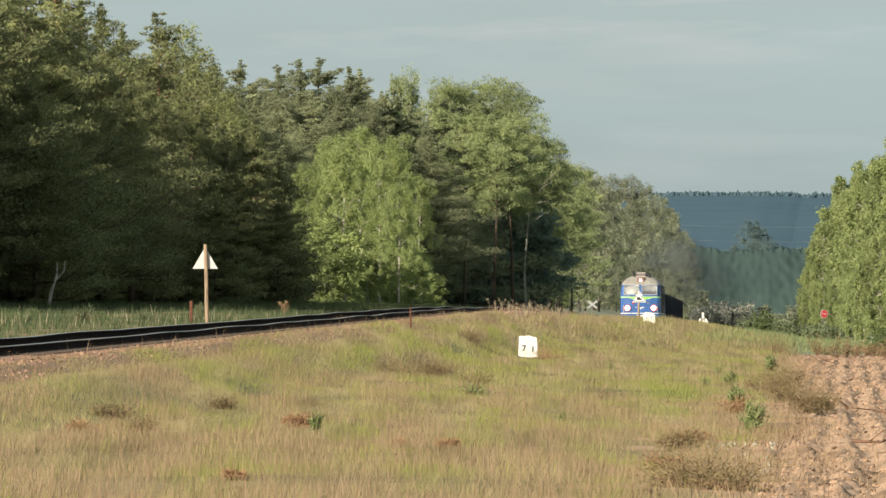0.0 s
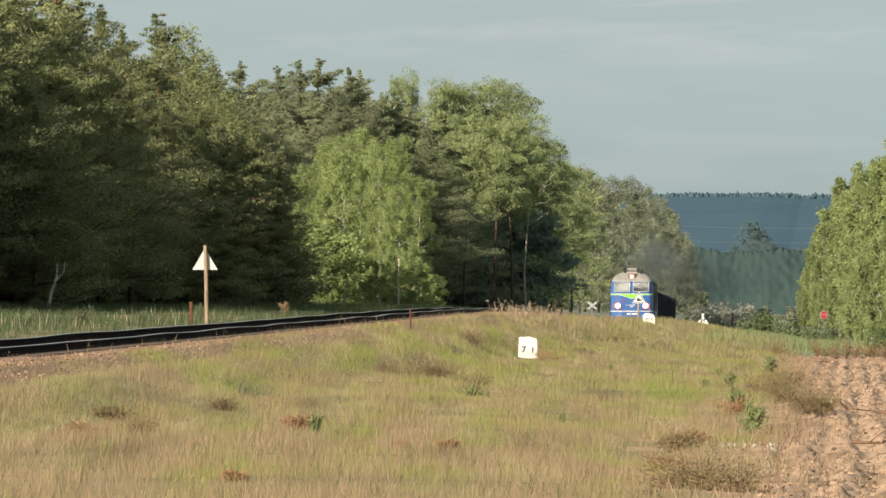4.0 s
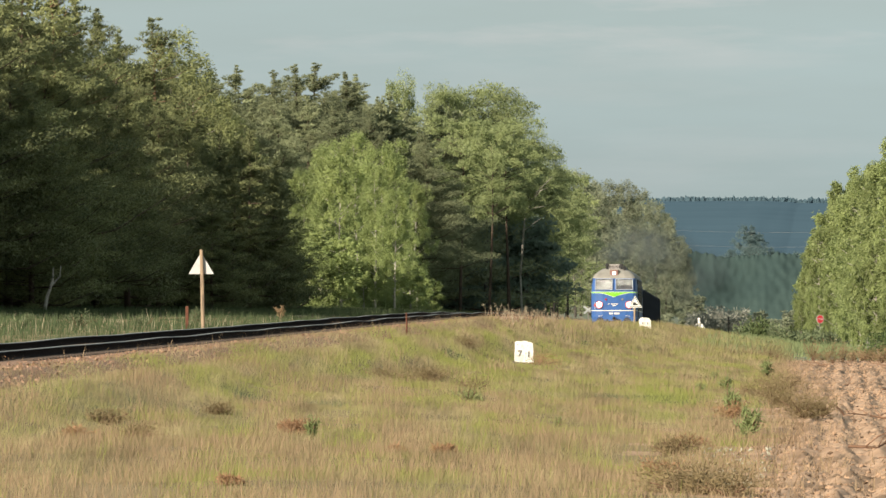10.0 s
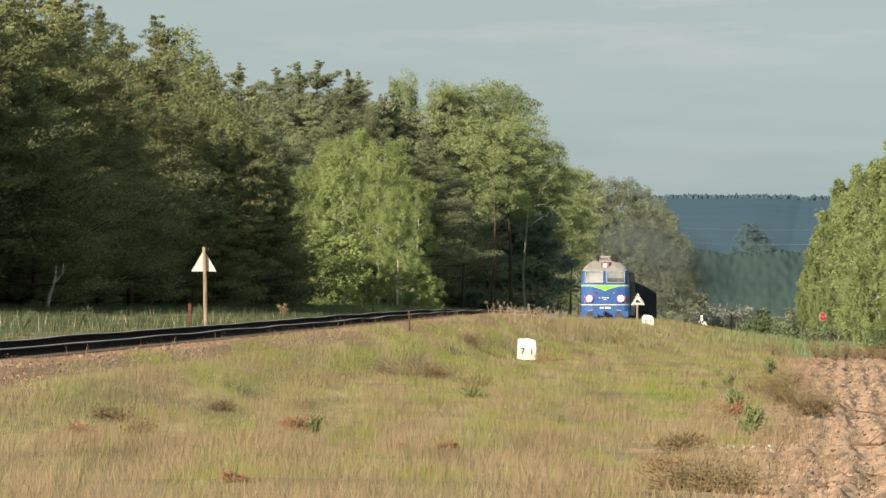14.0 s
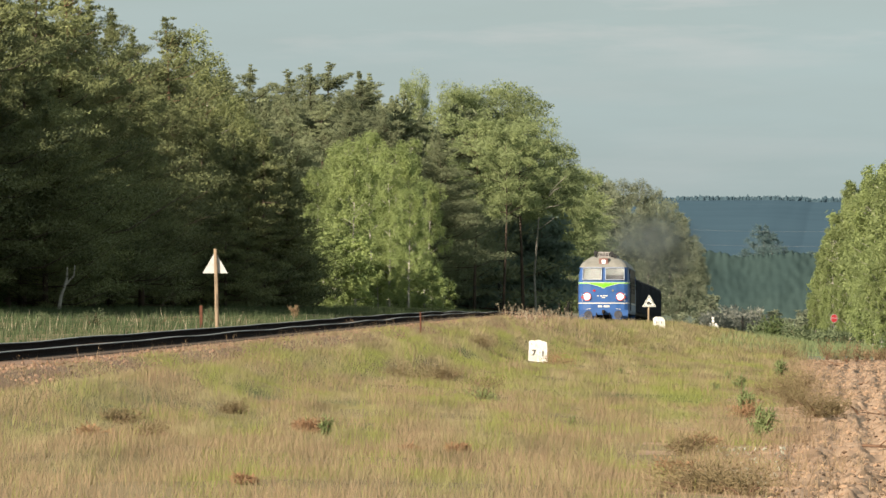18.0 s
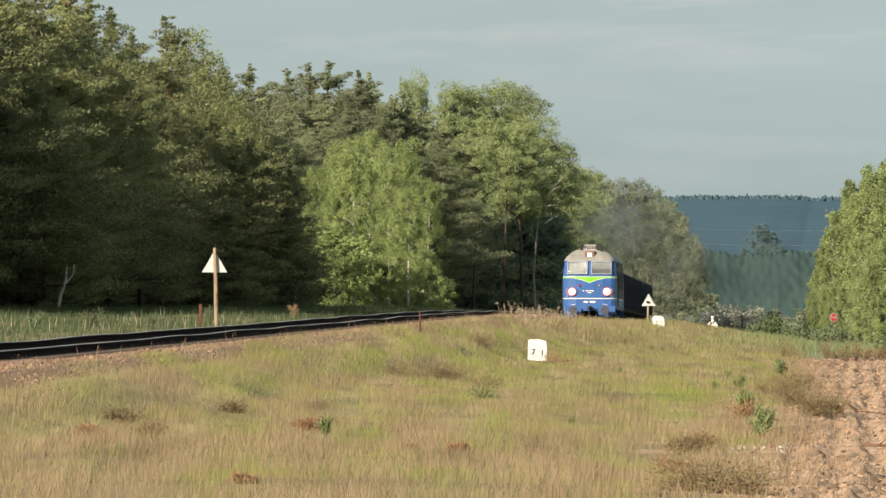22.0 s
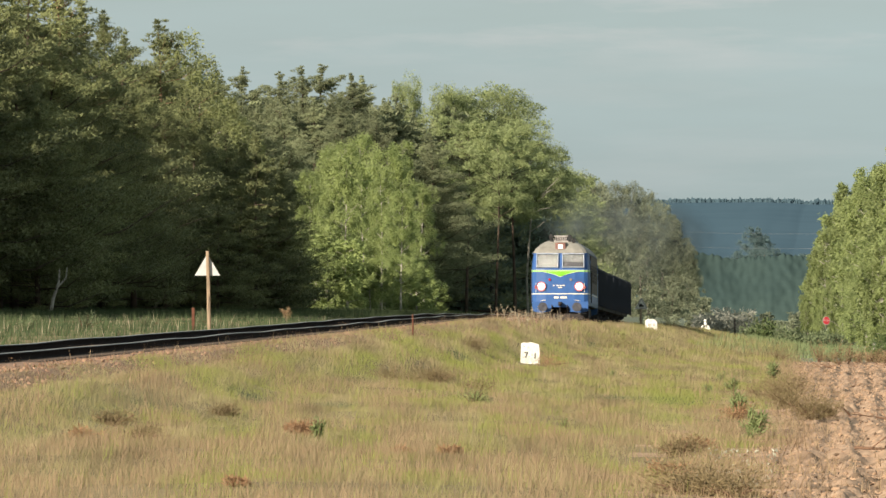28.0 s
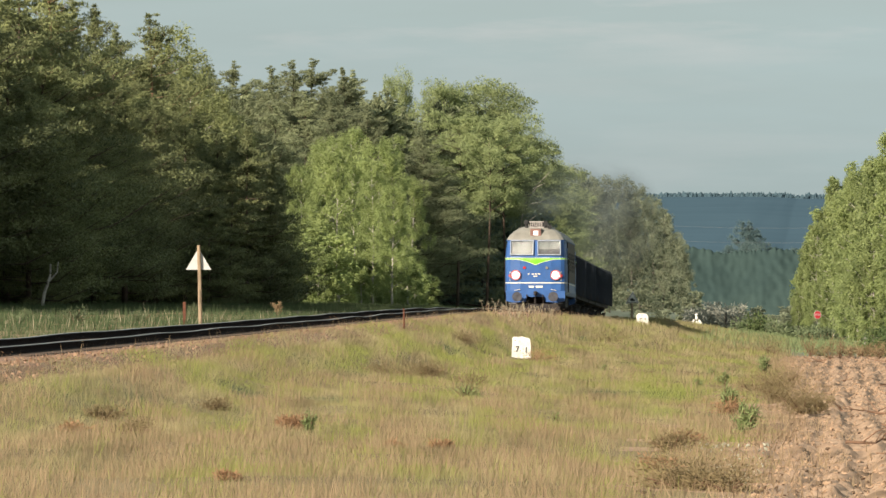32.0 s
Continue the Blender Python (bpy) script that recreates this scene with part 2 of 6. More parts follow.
GREY_STEEL = material("grey_steel", (0.108, 0.100, 0.092), (0.216, 0.200, 0.185), 4.0, 0.6, 0.4, bump=0.2)
RED_LAMP = material("red_lamp_glass", (0.269, 0.015, 0.015), (0.385, 0.023, 0.023), 4.0, 0.25, bump=0.0)
PALE_BACKING = material("windscreen_backing", (0.072, 0.077, 0.074), (0.150, 0.157, 0.150), 1.5, 0.9, bump=0.1)
CAB_DARK = material("cab_inside", (0.015, 0.015, 0.017), (0.046, 0.046, 0.046), 2.0, 0.9, bump=0.1)
WAGON = material("wagon_paint", (0.015, 0.018, 0.025), (0.035, 0.040, 0.055), 1.5, 0.75, bump=0.2, third=(0.054, 0.035, 0.027), third_scale=1.0, third_at=(0.58, 0.75))
COAL = material("coal", (0.008, 0.008, 0.008), (0.035, 0.035, 0.039), 5.0, 0.55, bump=0.9, fine=12.0)
LAMP_GLOW = glowing("headlamp_glow", (1.0, 0.86, 0.80), 9.0)
TOP_GLOW = glowing("top_lamp_glow", (0.85, 0.76, 0.74), 0.16)

RUST_RED = material("rust_red_paint", (0.11, 0.055, 0.048), (0.22, 0.12, 0.10), 7.0, 0.7, bump=0.2)
# Emission imitates the pink halo seen round a bright headlight.
LAMP_HALO = glowing("headlamp_halo", (0.75, 0.16, 0.19), 0.40)
# Dark brown of the side panels and their louvres.
SIDE_BROWN = material("dark_brown_paint", (0.035, 0.028, 0.023), (0.100, 0.081, 0.062), 1.5, 0.7, bump=0.15)
WINDOW_TRIM = material("window_trim", (0.20, 0.23, 0.29), (0.36, 0.39, 0.44), 6.0, 0.5, bump=0.1)
BUFFER = material("buffer_steel", (0.020, 0.021, 0.028), (0.075, 0.075, 0.085), 5.0, 0.75, 0.1, bump=0.2)
RACK = material("weathered_rack", (0.24, 0.215, 0.20), (0.42, 0.39, 0.365), 8.0, 0.7, 0.1, bump=0.2)
CLOD = material("sand_clod", (0.190, 0.122, 0.076), (0.330, 0.225, 0.146), 3.0, 0.95, bump=0.4, islands=0.35)
VALLEY_GROUND = material("valley_grass_ground", (0.100, 0.128, 0.088), (0.170, 0.188, 0.125), 0.05, 0.95, bump=0.3, fine=0.6)
GLASS = bpy.data.materials.new("window_glass")
GLASS.use_nodes = True
gb = GLASS.node_tree.nodes["Principled BSDF"]
gb.inputs["Transmission Weight"].default_value, gb.inputs["Roughness"].default_value, gb.inputs["IOR"].default_value = 1.0, 0.02, 1.45

# ---- mesh helpers ----
def mesh_of(name, verts, faces, mats, smooth=False, index=None):
    """A mesh from numpy arrays; faces all have the same number of corners."""
    me = bpy.data.meshes.new(name)
    verts, faces = np.asarray(verts, np.float32), np.asarray(faces, np.int32)
    n, k = faces.shape
    me.vertices.add(len(verts))
    me.vertices.foreach_set("co", verts.ravel())
    me.loops.add(n * k)
    me.loops.foreach_set("vertex_index", faces.ravel())
    me.polygons.add(n)
    me.polygons.foreach_set("loop_start", np.arange(0, n * k, k, dtype=np.int32))
    me.polygons.foreach_set("loop_total", np.full(n, k, np.int32))
    if index is not None:
        me.polygons.foreach_set("material_index", np.asarray(index, np.int32))
    me.polygons.foreach_set("use_smooth", np.full(n, smooth, bool))
    me.update(calc_edges=True)
    for m in mats:
        me.materials.append(m)
    return me


def part(name, bm, mat, parent=None, label="", smooth=False):
    me = bpy.data.meshes.new(name)
    bmesh.ops.recalc_face_normals(bm, faces=bm.faces)
    bm.to_mesh(me)
    bm.free()
    me.materials.append(mat)
    if smooth:
        for p in me.polygons:
            p.use_smooth = True
    ob = new(name, me)
    ob.parent = parent
    return tagged(ob, label)


def box(x0, x1, y0, y1, z0, z1, bevel=0.0, bm=None, m=None):
    """A block with chamfered edges, added to bm or to a new bmesh."""
    b = bmesh.new()
    bmesh.ops.create_cube(b, size=1.0)
    bmesh.ops.transform(b, matrix=Matrix.LocRotScale(((x0 + x1) / 2, (y0 + y1) / 2, (z0 + z1) / 2), None, (x1 - x0, y1 - y0, z1 - z0)), verts=b.verts)
    if bevel:
        bmesh.ops.bevel(b, geom=b.edges[:], offset=bevel, segments=1, affect="EDGES")
    if m is not None:
        bmesh.ops.transform(b, matrix=m, verts=b.verts)
    return joined(bm, b)


def joined(bm, b):
    if bm is None:
        return b
    me = bpy.data.meshes.new("scratch")
    b.to_mesh(me)
    b.free()
    bm.from_mesh(me)
    bpy.data.meshes.remove(me)
    return bm


def tube(points, radii, sides=8, bm=None):
    """A tapered tube along a line of points."""
    b = bmesh.new()
    rings = []
    pts = [Vector(p) for p in points]
    for i, p in enumerate(pts):
        d = (pts[min(i + 1, len(pts) - 1)] - pts[max(i - 1, 0)]).normalized()
        q = d.to_track_quat("Z", "Y")
        rings.append([b.verts.new(p + q @ Vector((math.cos(k * math.tau / sides), math.sin(k * math.tau / sides), 0)) * radii[i]) for k in range(sides)])
    for r, s in zip(rings, rings[1:]):
        for k in range(sides):
            b.faces.new((r[k], r[(k + 1) % sides], s[(k + 1) % sides], s[k]))
    b.faces.new(rings[0][::-1])
    b.faces.new(rings[-1])
    return joined(bm, b)


def extruded(outline, y0, y1, bm=None, m=None):
    """A flat outline of (x, z) given thickness along y."""
    b = bmesh.new()
    f = [b.verts.new((x, y0, z)) for x, z in outline]
    g = [b.verts.new((x, y1, z)) for x, z in outline]
    b.faces.new(f)
    b.faces.new(g[::-1])
    for i in range(len(f)):
        j = (i + 1) % len(f)
        b.faces.new((f[i], f[j], g[j], g[i]))
    if m is not None:
        bmesh.ops.transform(b, matrix=m, verts=b.verts)
    return joined(bm, b)


def disc(x, z, y0, y1, r, sides=20, bm=None):
    return extruded([(x + r * math.cos(k * math.tau / sides), z + r * math.sin(k * math.tau / sides)) for k in range(sides)], y0, y1, bm)


def wavy(x, y, scale, seed=0.0):
    """Smooth, cheap, repeat-free relief in -1 .. 1 for arrays."""
    x, y, s = np.asarray(x, float) / scale, np.asarray(y, float) / scale, seed * 7.13
    return (np.sin(x * 1.7 + 1.3 * np.sin(y * 0.9 + s) + s) + np.sin(y * 2.1 + 1.1 * np.sin(x * 1.3 - s) + 2 * s)
            + np.sin((x + y) * 1.1 + 1.7 * np.sin((x - y) * 0.7 + s))) / 3


LUMP = 7


def lumps(x, y, z, r, h, rs):
    """Small uneven leaf clumps, each a faceted dome; arrays of places, half widths and heights."""
    n, k = len(x), LUMP
    ang = np.arange(k) * math.tau / k
    ring = np.stack([np.cos(ang), np.sin(ang)], -1)
    low = np.concatenate([ring, np.full((k, 1), -0.3)], 1)
    high = np.concatenate([ring * 0.72, np.full((k, 1), 0.62)], 1)
    unit = np.concatenate([low, high, [[0, 0, 1.0]]])
    jit = 1 + 0.25 * rs.randn(n, len(unit), 1)
    v = np.stack([x, y, z], -1)[:, None] + unit[None] * np.stack([r, r, h], -1)[:, None] * jit
    i = np.arange(k)
    j = (i + 1) % k
    q = np.concatenate([np.stack([i, j, k + j], -1), np.stack([i, k + j, k + i], -1), np.stack([k + i, k + j, np.full(k, 2 * k)], -1)])
    return v.reshape(-1, 3), (np.arange(n)[:, None, None] * len(unit) + q).reshape(-1, 3)


# ---- the line of the track and the lie of the land ----
SLOPE = 0.04428
HEADING = -math.degrees(math.atan(SLOPE))


def track_x(y):
    y = np.asarray(y, float)
    return -14.67 + SLOPE * y - 0.30 * np.clip((y - 592) / 62, 0, 1)   # bends a little beyond the brow


def rail_z(y):
    """Level near the camera, then over a brow and down a long grade to the crossing in the valley."""
    y = np.asarray(y, float)
    g = 0.0102
    z = np.where(y < 305, 0.0, np.where(y < 431, -g / 252 * (y - 305) ** 2, -g * 63 - g * (y - 431)))
    z = np.where(y > 850, -g * 63 - g * 419, z)
    return 1.8 - 1.16 + z - 0.13 * np.clip((y - 450) / 45, 0, 1) - 0.05 * np.clip((y - 600) / 60, 0, 1)


LAND_Y = np.array([-60, 75, 188, 277, 377, 465, 565, 653, 847, 1130, 1700])
LAND_O = np.array([-60, -20, -9, -3.4, 3.0, 5.0, 9.0, 13.0, 30.0])
LAND_Z = np.array([
    [-1.5, -1.5, -1.55, -1.6, -1.55, -1.95, -1.9, -1.8, -1.9],
    [-1.5, -1.5, -1.55, -1.6, -1.55, -1.95, -2.0, -2.05, -2.1],
    [-1.5, -1.5, -1.55, -1.6, -1.58, -2.20, -2.45, -2.6, -2.7],
    [-1.5, -1.5, -1.55, -1.6, -1.64, -2.50, -2.8, -3.05, -3.1],
    [-1.5, -1.5, -1.55, -1.8, -1.90, -2.42, -3.0, -3.5, -3.5],
    [-1.6, -1.6, -1.75, -2.3, -2.32, -2.36, -3.25, -3.9, -3.9],
    [-1.9, -1.9, -2.2, -3.2, -3.12, -3.15, -3.85, -4.4, -4.5],
    [-2.3, -2.2, -2.8, -4.2, -3.90, -3.85, -4.4, -5.0, -5.3],
    [-3.2, -3.2, -4.0, -6.1, -6.00, -6.00, -6.3, -6.5, -6.6],
    [-4.3, -4.3, -5.5, -6.6, -6.60, -6.60, -6.8, -7.0, -7.0],
    [-6.0, -6.0, -6.5, -7.0, -7.00, -7.00, -7.0, -7.0, -7.0]])


def ground_z(x, y):
    x, y = np.asarray(x, float), np.asarray(y, float)
    o = np.clip(x - track_x(y), LAND_O[0], LAND_O[-1])
    yy = np.clip(y, LAND_Y[0], LAND_Y[-1])
    i = np.clip(np.searchsorted(LAND_Y, yy, "right") - 1, 0, len(LAND_Y) - 2)
    j = np.clip(np.searchsorted(LAND_O, o, "right") - 1, 0, len(LAND_O) - 2)
    u = (yy - LAND_Y[i]) / (LAND_Y[i + 1] - LAND_Y[i])
    v = (o - LAND_O[j]) / (LAND_O[j + 1] - LAND_O[j])
    u, v = u * u * (3 - 2 * u) * 0.5 + u * 0.5, v * v * (3 - 2 * v) * 0.5 + v * 0.5
    z = (LAND_Z[i, j] * (1 - u) + LAND_Z[i + 1, j] * u) * (1 - v) + (LAND_Z[i, j + 1] * (1 - u) + LAND_Z[i + 1, j + 1] * u) * v
    rough = np.clip((np.abs(o) - 3.0) / 2.0, 0, 1)
    z = z + rough * (0.05 * wavy(x, y, 1.6, 1) + 0.10 * wavy(x, y, 5.0, 2) + 0.05 * wavy(x, y * 0.4, 2.3, 18))
    return 1.8 + z


def bed_z(x, y):
    """The shoulder of the ballast bed."""
    o = np.abs(np.asarray(x, float) - track_x(y))
    return rail_z(y) - np.where(o < 2.1, 0.22, 0.22 + (o - 2.1) * 0.37)


def verge(x, y):
    """How far a place lies right of the edge of the ploughed strip."""
    o = np.asarray(x, float) - track_x(y)
    return o - 13.65 + 0.0047 * (np.asarray(y, float) - 105) - 0.35 * wavy(x, y * 0.3, 1.5, 3)


def ploughed_z(x, y):
    """Ridges and clods of the ploughed firebreak."""
    o = np.asarray(x, float) - track_x(y)
    inside = np.clip(verge(x, y) / 0.8, 0, 1) * np.clip((384 - np.asarray(y, float)) / 10, 0, 1)
    x, y = np.asarray(x, float), np.asarray(y, float)
    furrow = 0.035 * np.sin(o * math.tau / 0.52 + 1.6 * wavy(x, y * 0.1, 1.9, 4)) + 0.03 * wavy(x, y * 0.3, 2.1, 9)
    broken = 0.05 * np.abs(wavy(x, y * 0.25, 0.21, 31)) + 0.045 * np.abs(wavy(x, y * 0.3, 0.10, 35)) + 0.030 * wavy(x, y * 0.3, 0.055, 6)
    return ground_z(x, y) + inside * (furrow + broken - 0.05)


def grid_mesh(name, xs, ys, zfun, mats, smooth=True, shear=True):
    gx, gy = np.meshgrid(xs, ys)
    if shear:
        gx = gx + track_x(gy)
    z = zfun(gx, gy)
    nx, ny = len(xs), len(ys)
    k = np.arange(nx * ny).reshape(ny, nx)
    faces = np.stack([k[:-1, :-1], k[:-1, 1:], k[1:, 1:], k[1:, :-1]], -1).reshape(-1, 4)
    return mesh_of(name, np.stack([gx, gy, z], -1).reshape(-1, 3), faces, mats, smooth)


HILL_Y, HILL_TOP = 4400.0, 35.8


def land(x, y):
    z = ground_z(x, y)
    rise = np.clip((y - 2200) / (HILL_Y - 2200), 0, 1)
    roll = 1 + 0.03 * np.sin(x / 260.0 + 0.6) + 0.02 * np.sin(x / 97.0)
    return z + rise * rise * (3 - 2 * rise) * (HILL_TOP + 6) * roll


xs = np.unique(np.concatenate([-np.geomspace(30, 4000, 26), np.linspace(-30, -6, 20), np.linspace(-6, 16, 56), np.linspace(16, 32, 20), np.geomspace(32, 4000, 26)]))
ys = np.unique(np.concatenate([np.linspace(-300, 56, 12), np.linspace(56, 490, 240), np.linspace(492, 900, 60), np.geomspace(905, 4800, 40)]))
ground = new("ground", grid_mesh("ground", xs, ys, lambda x, y: land(x, y) - 0.25 * np.clip(verge(x, y) / 0.6, 0, 1) * (y > 40) * (y < 386) * (x - track_x(y) < 31), [SOIL, HAZED_HILL, VALLEY_GROUND]))
# Ground beyond 2000 m takes the hill colour that carries the haze.
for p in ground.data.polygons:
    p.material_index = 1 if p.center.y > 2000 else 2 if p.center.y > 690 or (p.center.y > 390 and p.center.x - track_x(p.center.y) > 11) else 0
tagged(ground, "sloping sandy ground under dry meadow grass", "ground", kind="structure")
field = new("ploughed_strip", grid_mesh("ploughed_strip", np.concatenate([np.linspace(11.9, 17.2, 170), np.linspace(17.5, 30, 20)]), np.concatenate([np.linspace(64, 188, 620), np.linspace(188.4, 385, 230)]), ploughed_z, [SAND]))
tagged(field, "ploughed strip of pale reddish sand with ridges", "ground", kind="structure")


# ---- grass, built as single blades ----
def blades(name, n, xr, yr, mat, height, width, keep, label, lean=0.35, seed=1, centre=True):
    rs = np.random.RandomState(seed)
    y = yr[0] + (yr[1] - yr[0]) * rs.rand(n) ** 0.9
    x = xr[0] + (xr[1] - xr[0]) * rs.rand(n) + (track_x(y) if centre else 0)
    ok = (rs.rand(n) < keep(x, y)) & ~((np.abs(x - 2.50) < 0.42) & (y > 258) & (y < 275.3))   # trodden down before the stone
    x, y = x[ok], y[ok]
    n = len(x)
    z = np.where(np.abs(x - track_x(y)) < 3.15, np.maximum(ground_z(x, y), bed_z(x, y)), ground_z(x, y)) - 0.02
    h = height * (0.5 + 0.8 * rs.rand(n)) * (1 + 0.30 * wavy(x, y * 0.08, 0.35, 8))
    w = width * (0.6 + 0.8 * rs.rand(n))
    turn, tilt, way = rs.rand(n) * math.pi - math.pi / 2, lean * h * rs.rand(n), rs.rand(n) * math.tau
    dx, dy = np.cos(turn) * w / 2, np.sin(turn) * w / 2
    a = np.stack([x - dx, y - dy, z], -1)
    b = np.stack([x + dx, y + dy, z], -1)
    c = np.stack([x + np.cos(way) * tilt + 0.06 * h, y + np.sin(way) * tilt, z + h], -1)
    verts = np.stack([a, b, c], 1).reshape(-1, 3)
    ob = new(name, mesh_of(name, verts, np.arange(3 * n).reshape(-1, 3), [mat]))
    return tagged(ob, label, "grass", kind="stuff")


def right_bank(x, y):
    o = x - track_x(y)
    bare = 0.65 + 0.5 * wavy(x, y * 0.06, 0.45, 11)
    return np.clip((o - 1.6 + 0.5 * wavy(x, y, 2.0, 20)) / 1.4, 0, 1) * np.clip(-verge(x, y) / 0.8 + 0.3, 0, 1) * np.clip(bare, 0.15, 1)


def sedge_patch(x, y):
    o = x - track_x(y)
    return np.clip((o - 2.4) / 1.0, 0, 1) * np.clip(-verge(x, y) / 0.8 + 0.4, 0, 1) * np.clip(0.30 + 0.9 * wavy(x, y * 0.06, 0.50, 12) + 0.5 * np.clip((125 - y) / 40, 0, 1), 0.03, 1)


def tuft_patch(x, y):
    o = x - track_x(y)
    return np.clip((o - 2.6) / 1.0, 0, 1) * np.clip(-verge(x, y) / 0.8 - 0.6, 0, 1) * np.clip(1.3 * wavy(x, y * 0.06, 0.42, 14) + 0.7 * wavy(x, y * 0.08, 0.15, 15) - 0.45 + 0.45 * np.clip((y - 100) / 60, 0, 1), 0.03, 1)


def meadow_side(x, y):
    o = x - track_x(y)
    return np.clip((-o - 2.8) / 1.0, 0, 1) * np.clip(0.7 + 0.4 * wavy(x, y, 3.0, 13), 0.2, 1)


blades("dry_grass", 690000, (1.4, 14.5), (68, 173), GRASS, 0.105, 0.006, right_bank, "short dry straw-coloured grass on the sandy bank", 0.9, seed=1)
blades("dry_grass", 560000, (1.4, 14.5), (173, 339), GRASS, 0.14, 0.011, right_bank, "short dry straw-coloured grass on the sandy bank", 0.9, seed=2)
blades("dry_grass", 160000, (2.4, 14.5), (339, 650), GRASS, 0.26, 0.026, right_bank, "short dry straw-coloured grass on the sandy bank", 0.7, seed=3)
blades("seed_grass", 170000, (2.4, 14.0), (68, 188), SEDGE, 0.20, 0.006, sedge_patch, "reddish seeding grass in patches on the bank", 0.6, seed=4)
blades("seed_grass", 60000, (2.4, 14.0), (188, 620), SEDGE, 0.28, 0.014, sedge_patch, "reddish seeding grass in patches on the bank", 0.5, seed=5)
blades("green_tufts", 120000, (2.6, 13.5), (68, 245), TUFT, 0.21, 0.007, tuft_patch, "fresh green grass tufts among the straw", 0.4, seed=8)
blades("green_tufts", 60000, (2.6, 13.5), (245, 620), TUFT, 0.24, 0.016, tuft_patch, "fresh green grass tufts among the straw", 0.4, seed=9)
blades("meadow_grass", 150000, (-30, -2.8), (158, 620), MEADOW, 0.30, 0.024, meadow_side, "green meadow grass between the track and the wood", seed=6)
blades("meadow_weeds", 380, (-15, -4), (225, 330), STALK, 0.42, 0.026, meadow_side, "pale seeding stalks standing in the meadow", 0.5, seed=14)
blades("valley_grass", 60000, (8, 46), (388, 866), VALLEY_GRASS, 0.45, 0.045, lambda x, y: 0.8 + 0 * x, "rough green grass in the dip by the crossing", seed=7)


def hay_edge(x, y):
    v = verge(x, y)
    return np.exp(-(v / 0.9) ** 2) * np.clip(0.4 + 0.9 * wavy(x, y * 0.5, 1.7, 19), 0.05, 1)


blades("strip_edge_grass", 60000, (11.0, 15.5), (70, 386), SEDGE, 0.20, 0.012, hay_edge, "withered grass along the edge of the ploughed strip", 1.0, seed=12)


def shoulder(x, y):
    o = x - track_x(y)
    return np.clip(0.5 + 1.2 * wavy(x, y, 3.0, 16), 0.08, 1) + 0 * o


blades("tall_weeds", 4200, (1.7, 4.6), (324, 445), WEED, 0.34, 0.016, shoulder, "tall dry weeds along the edge of the ballast", 0.8, seed=10)
blades("trackside_weeds", 1500, (0.9, 2.6), (150, 330), SEDGE, 0.24, 0.010, shoulder, "thin dry weeds growing beside the rail", 0.9, seed=11)

# ---- railway track ----
def rail_profile():
    half = [(0.062, 0.0), (0.062, 0.012), (0.010, 0.032), (0.008, 0.100), (0.034, 0.110), (0.036, 0.138), (0.031, 0.149)]
    return half + [(-x, z) for x, z in half[::-1]]


def swept(name, outline, ys, offset, drop, mats, top_index=None, sag=0.0):
    """An outline carried along the track."""
    k, n = len(outline), len(ys)
    tx, tz = track_x(ys), rail_z(ys) + sag * 0.014 * wavy(ys, offset * 9 + 0 * ys, 5.0, 17)
    o = np.array(outline)
    v = np.stack([tx[:, None] + offset + o[None, :, 0], np.repeat(ys[:, None], k, 1), tz[:, None] + drop + o[None, :, 1]], -1).reshape(-1, 3)
    i = np.arange(n * k).reshape(n, k)
    j = np.roll(i, -1, 1)
    faces = np.stack([i[:-1], j[:-1], j[1:], i[1:]], -1)
    index = np.zeros(faces.shape[:2], int)
    if top_index is not None:
        index[:, top_index] = 1
    return new(name, mesh_of(name, v, faces.reshape(-1, 4), mats, False, index.ravel()))


track = tagged(new("railway_track"), "single railway track with rusty dark rails on ballast", "railway track", kind="structure")
line = np.unique(np.concatenate([np.arange(56, 460, 2.0), np.arange(460, 1300, 10.0)]))
for side, lift in ((-0.7535, 0.0), (0.7535, -0.02)):
    r = swept("rail", rail_profile(), line, side, -0.149 + lift, [RAIL, RAIL_TOP], top_index=[5, 6, 7], sag=1.5)
    r.parent = track
    tagged(r, "worn steel rail, rust-dark on its sides")
bed = swept("ballast_bed", [(-3.4, -0.70), (-2.2, -0.20), (-0.9, -0.165), (-0.66, -0.20), (0.66, -0.20), (0.9, -0.165), (2.1, -0.22), (3.2, -0.62), (3.2, -1.3), (-3.4, -1.3)], line, 0.0, 0.0, [BALLAST])
bed.parent = track
sleeper_mesh = bpy.data.meshes.new("sleeper")
b = box(-1.3, 1.3, -0.13, 0.13, -0.16, 0.0, 0.02)
b.to_mesh(sleeper_mesh)
b.free()
sleeper_mesh.materials.append(SLEEPER)
for k in range(290):
    y = 150 + 0.62 * k
    s = new("sleeper", sleeper_mesh)
    s.parent = track
    s.matrix_basis = pose(float(track_x(y)), y, float(rail_z(y)) - 0.155, 0, 0, HEADING + random.uniform(-0.8, 0.8))


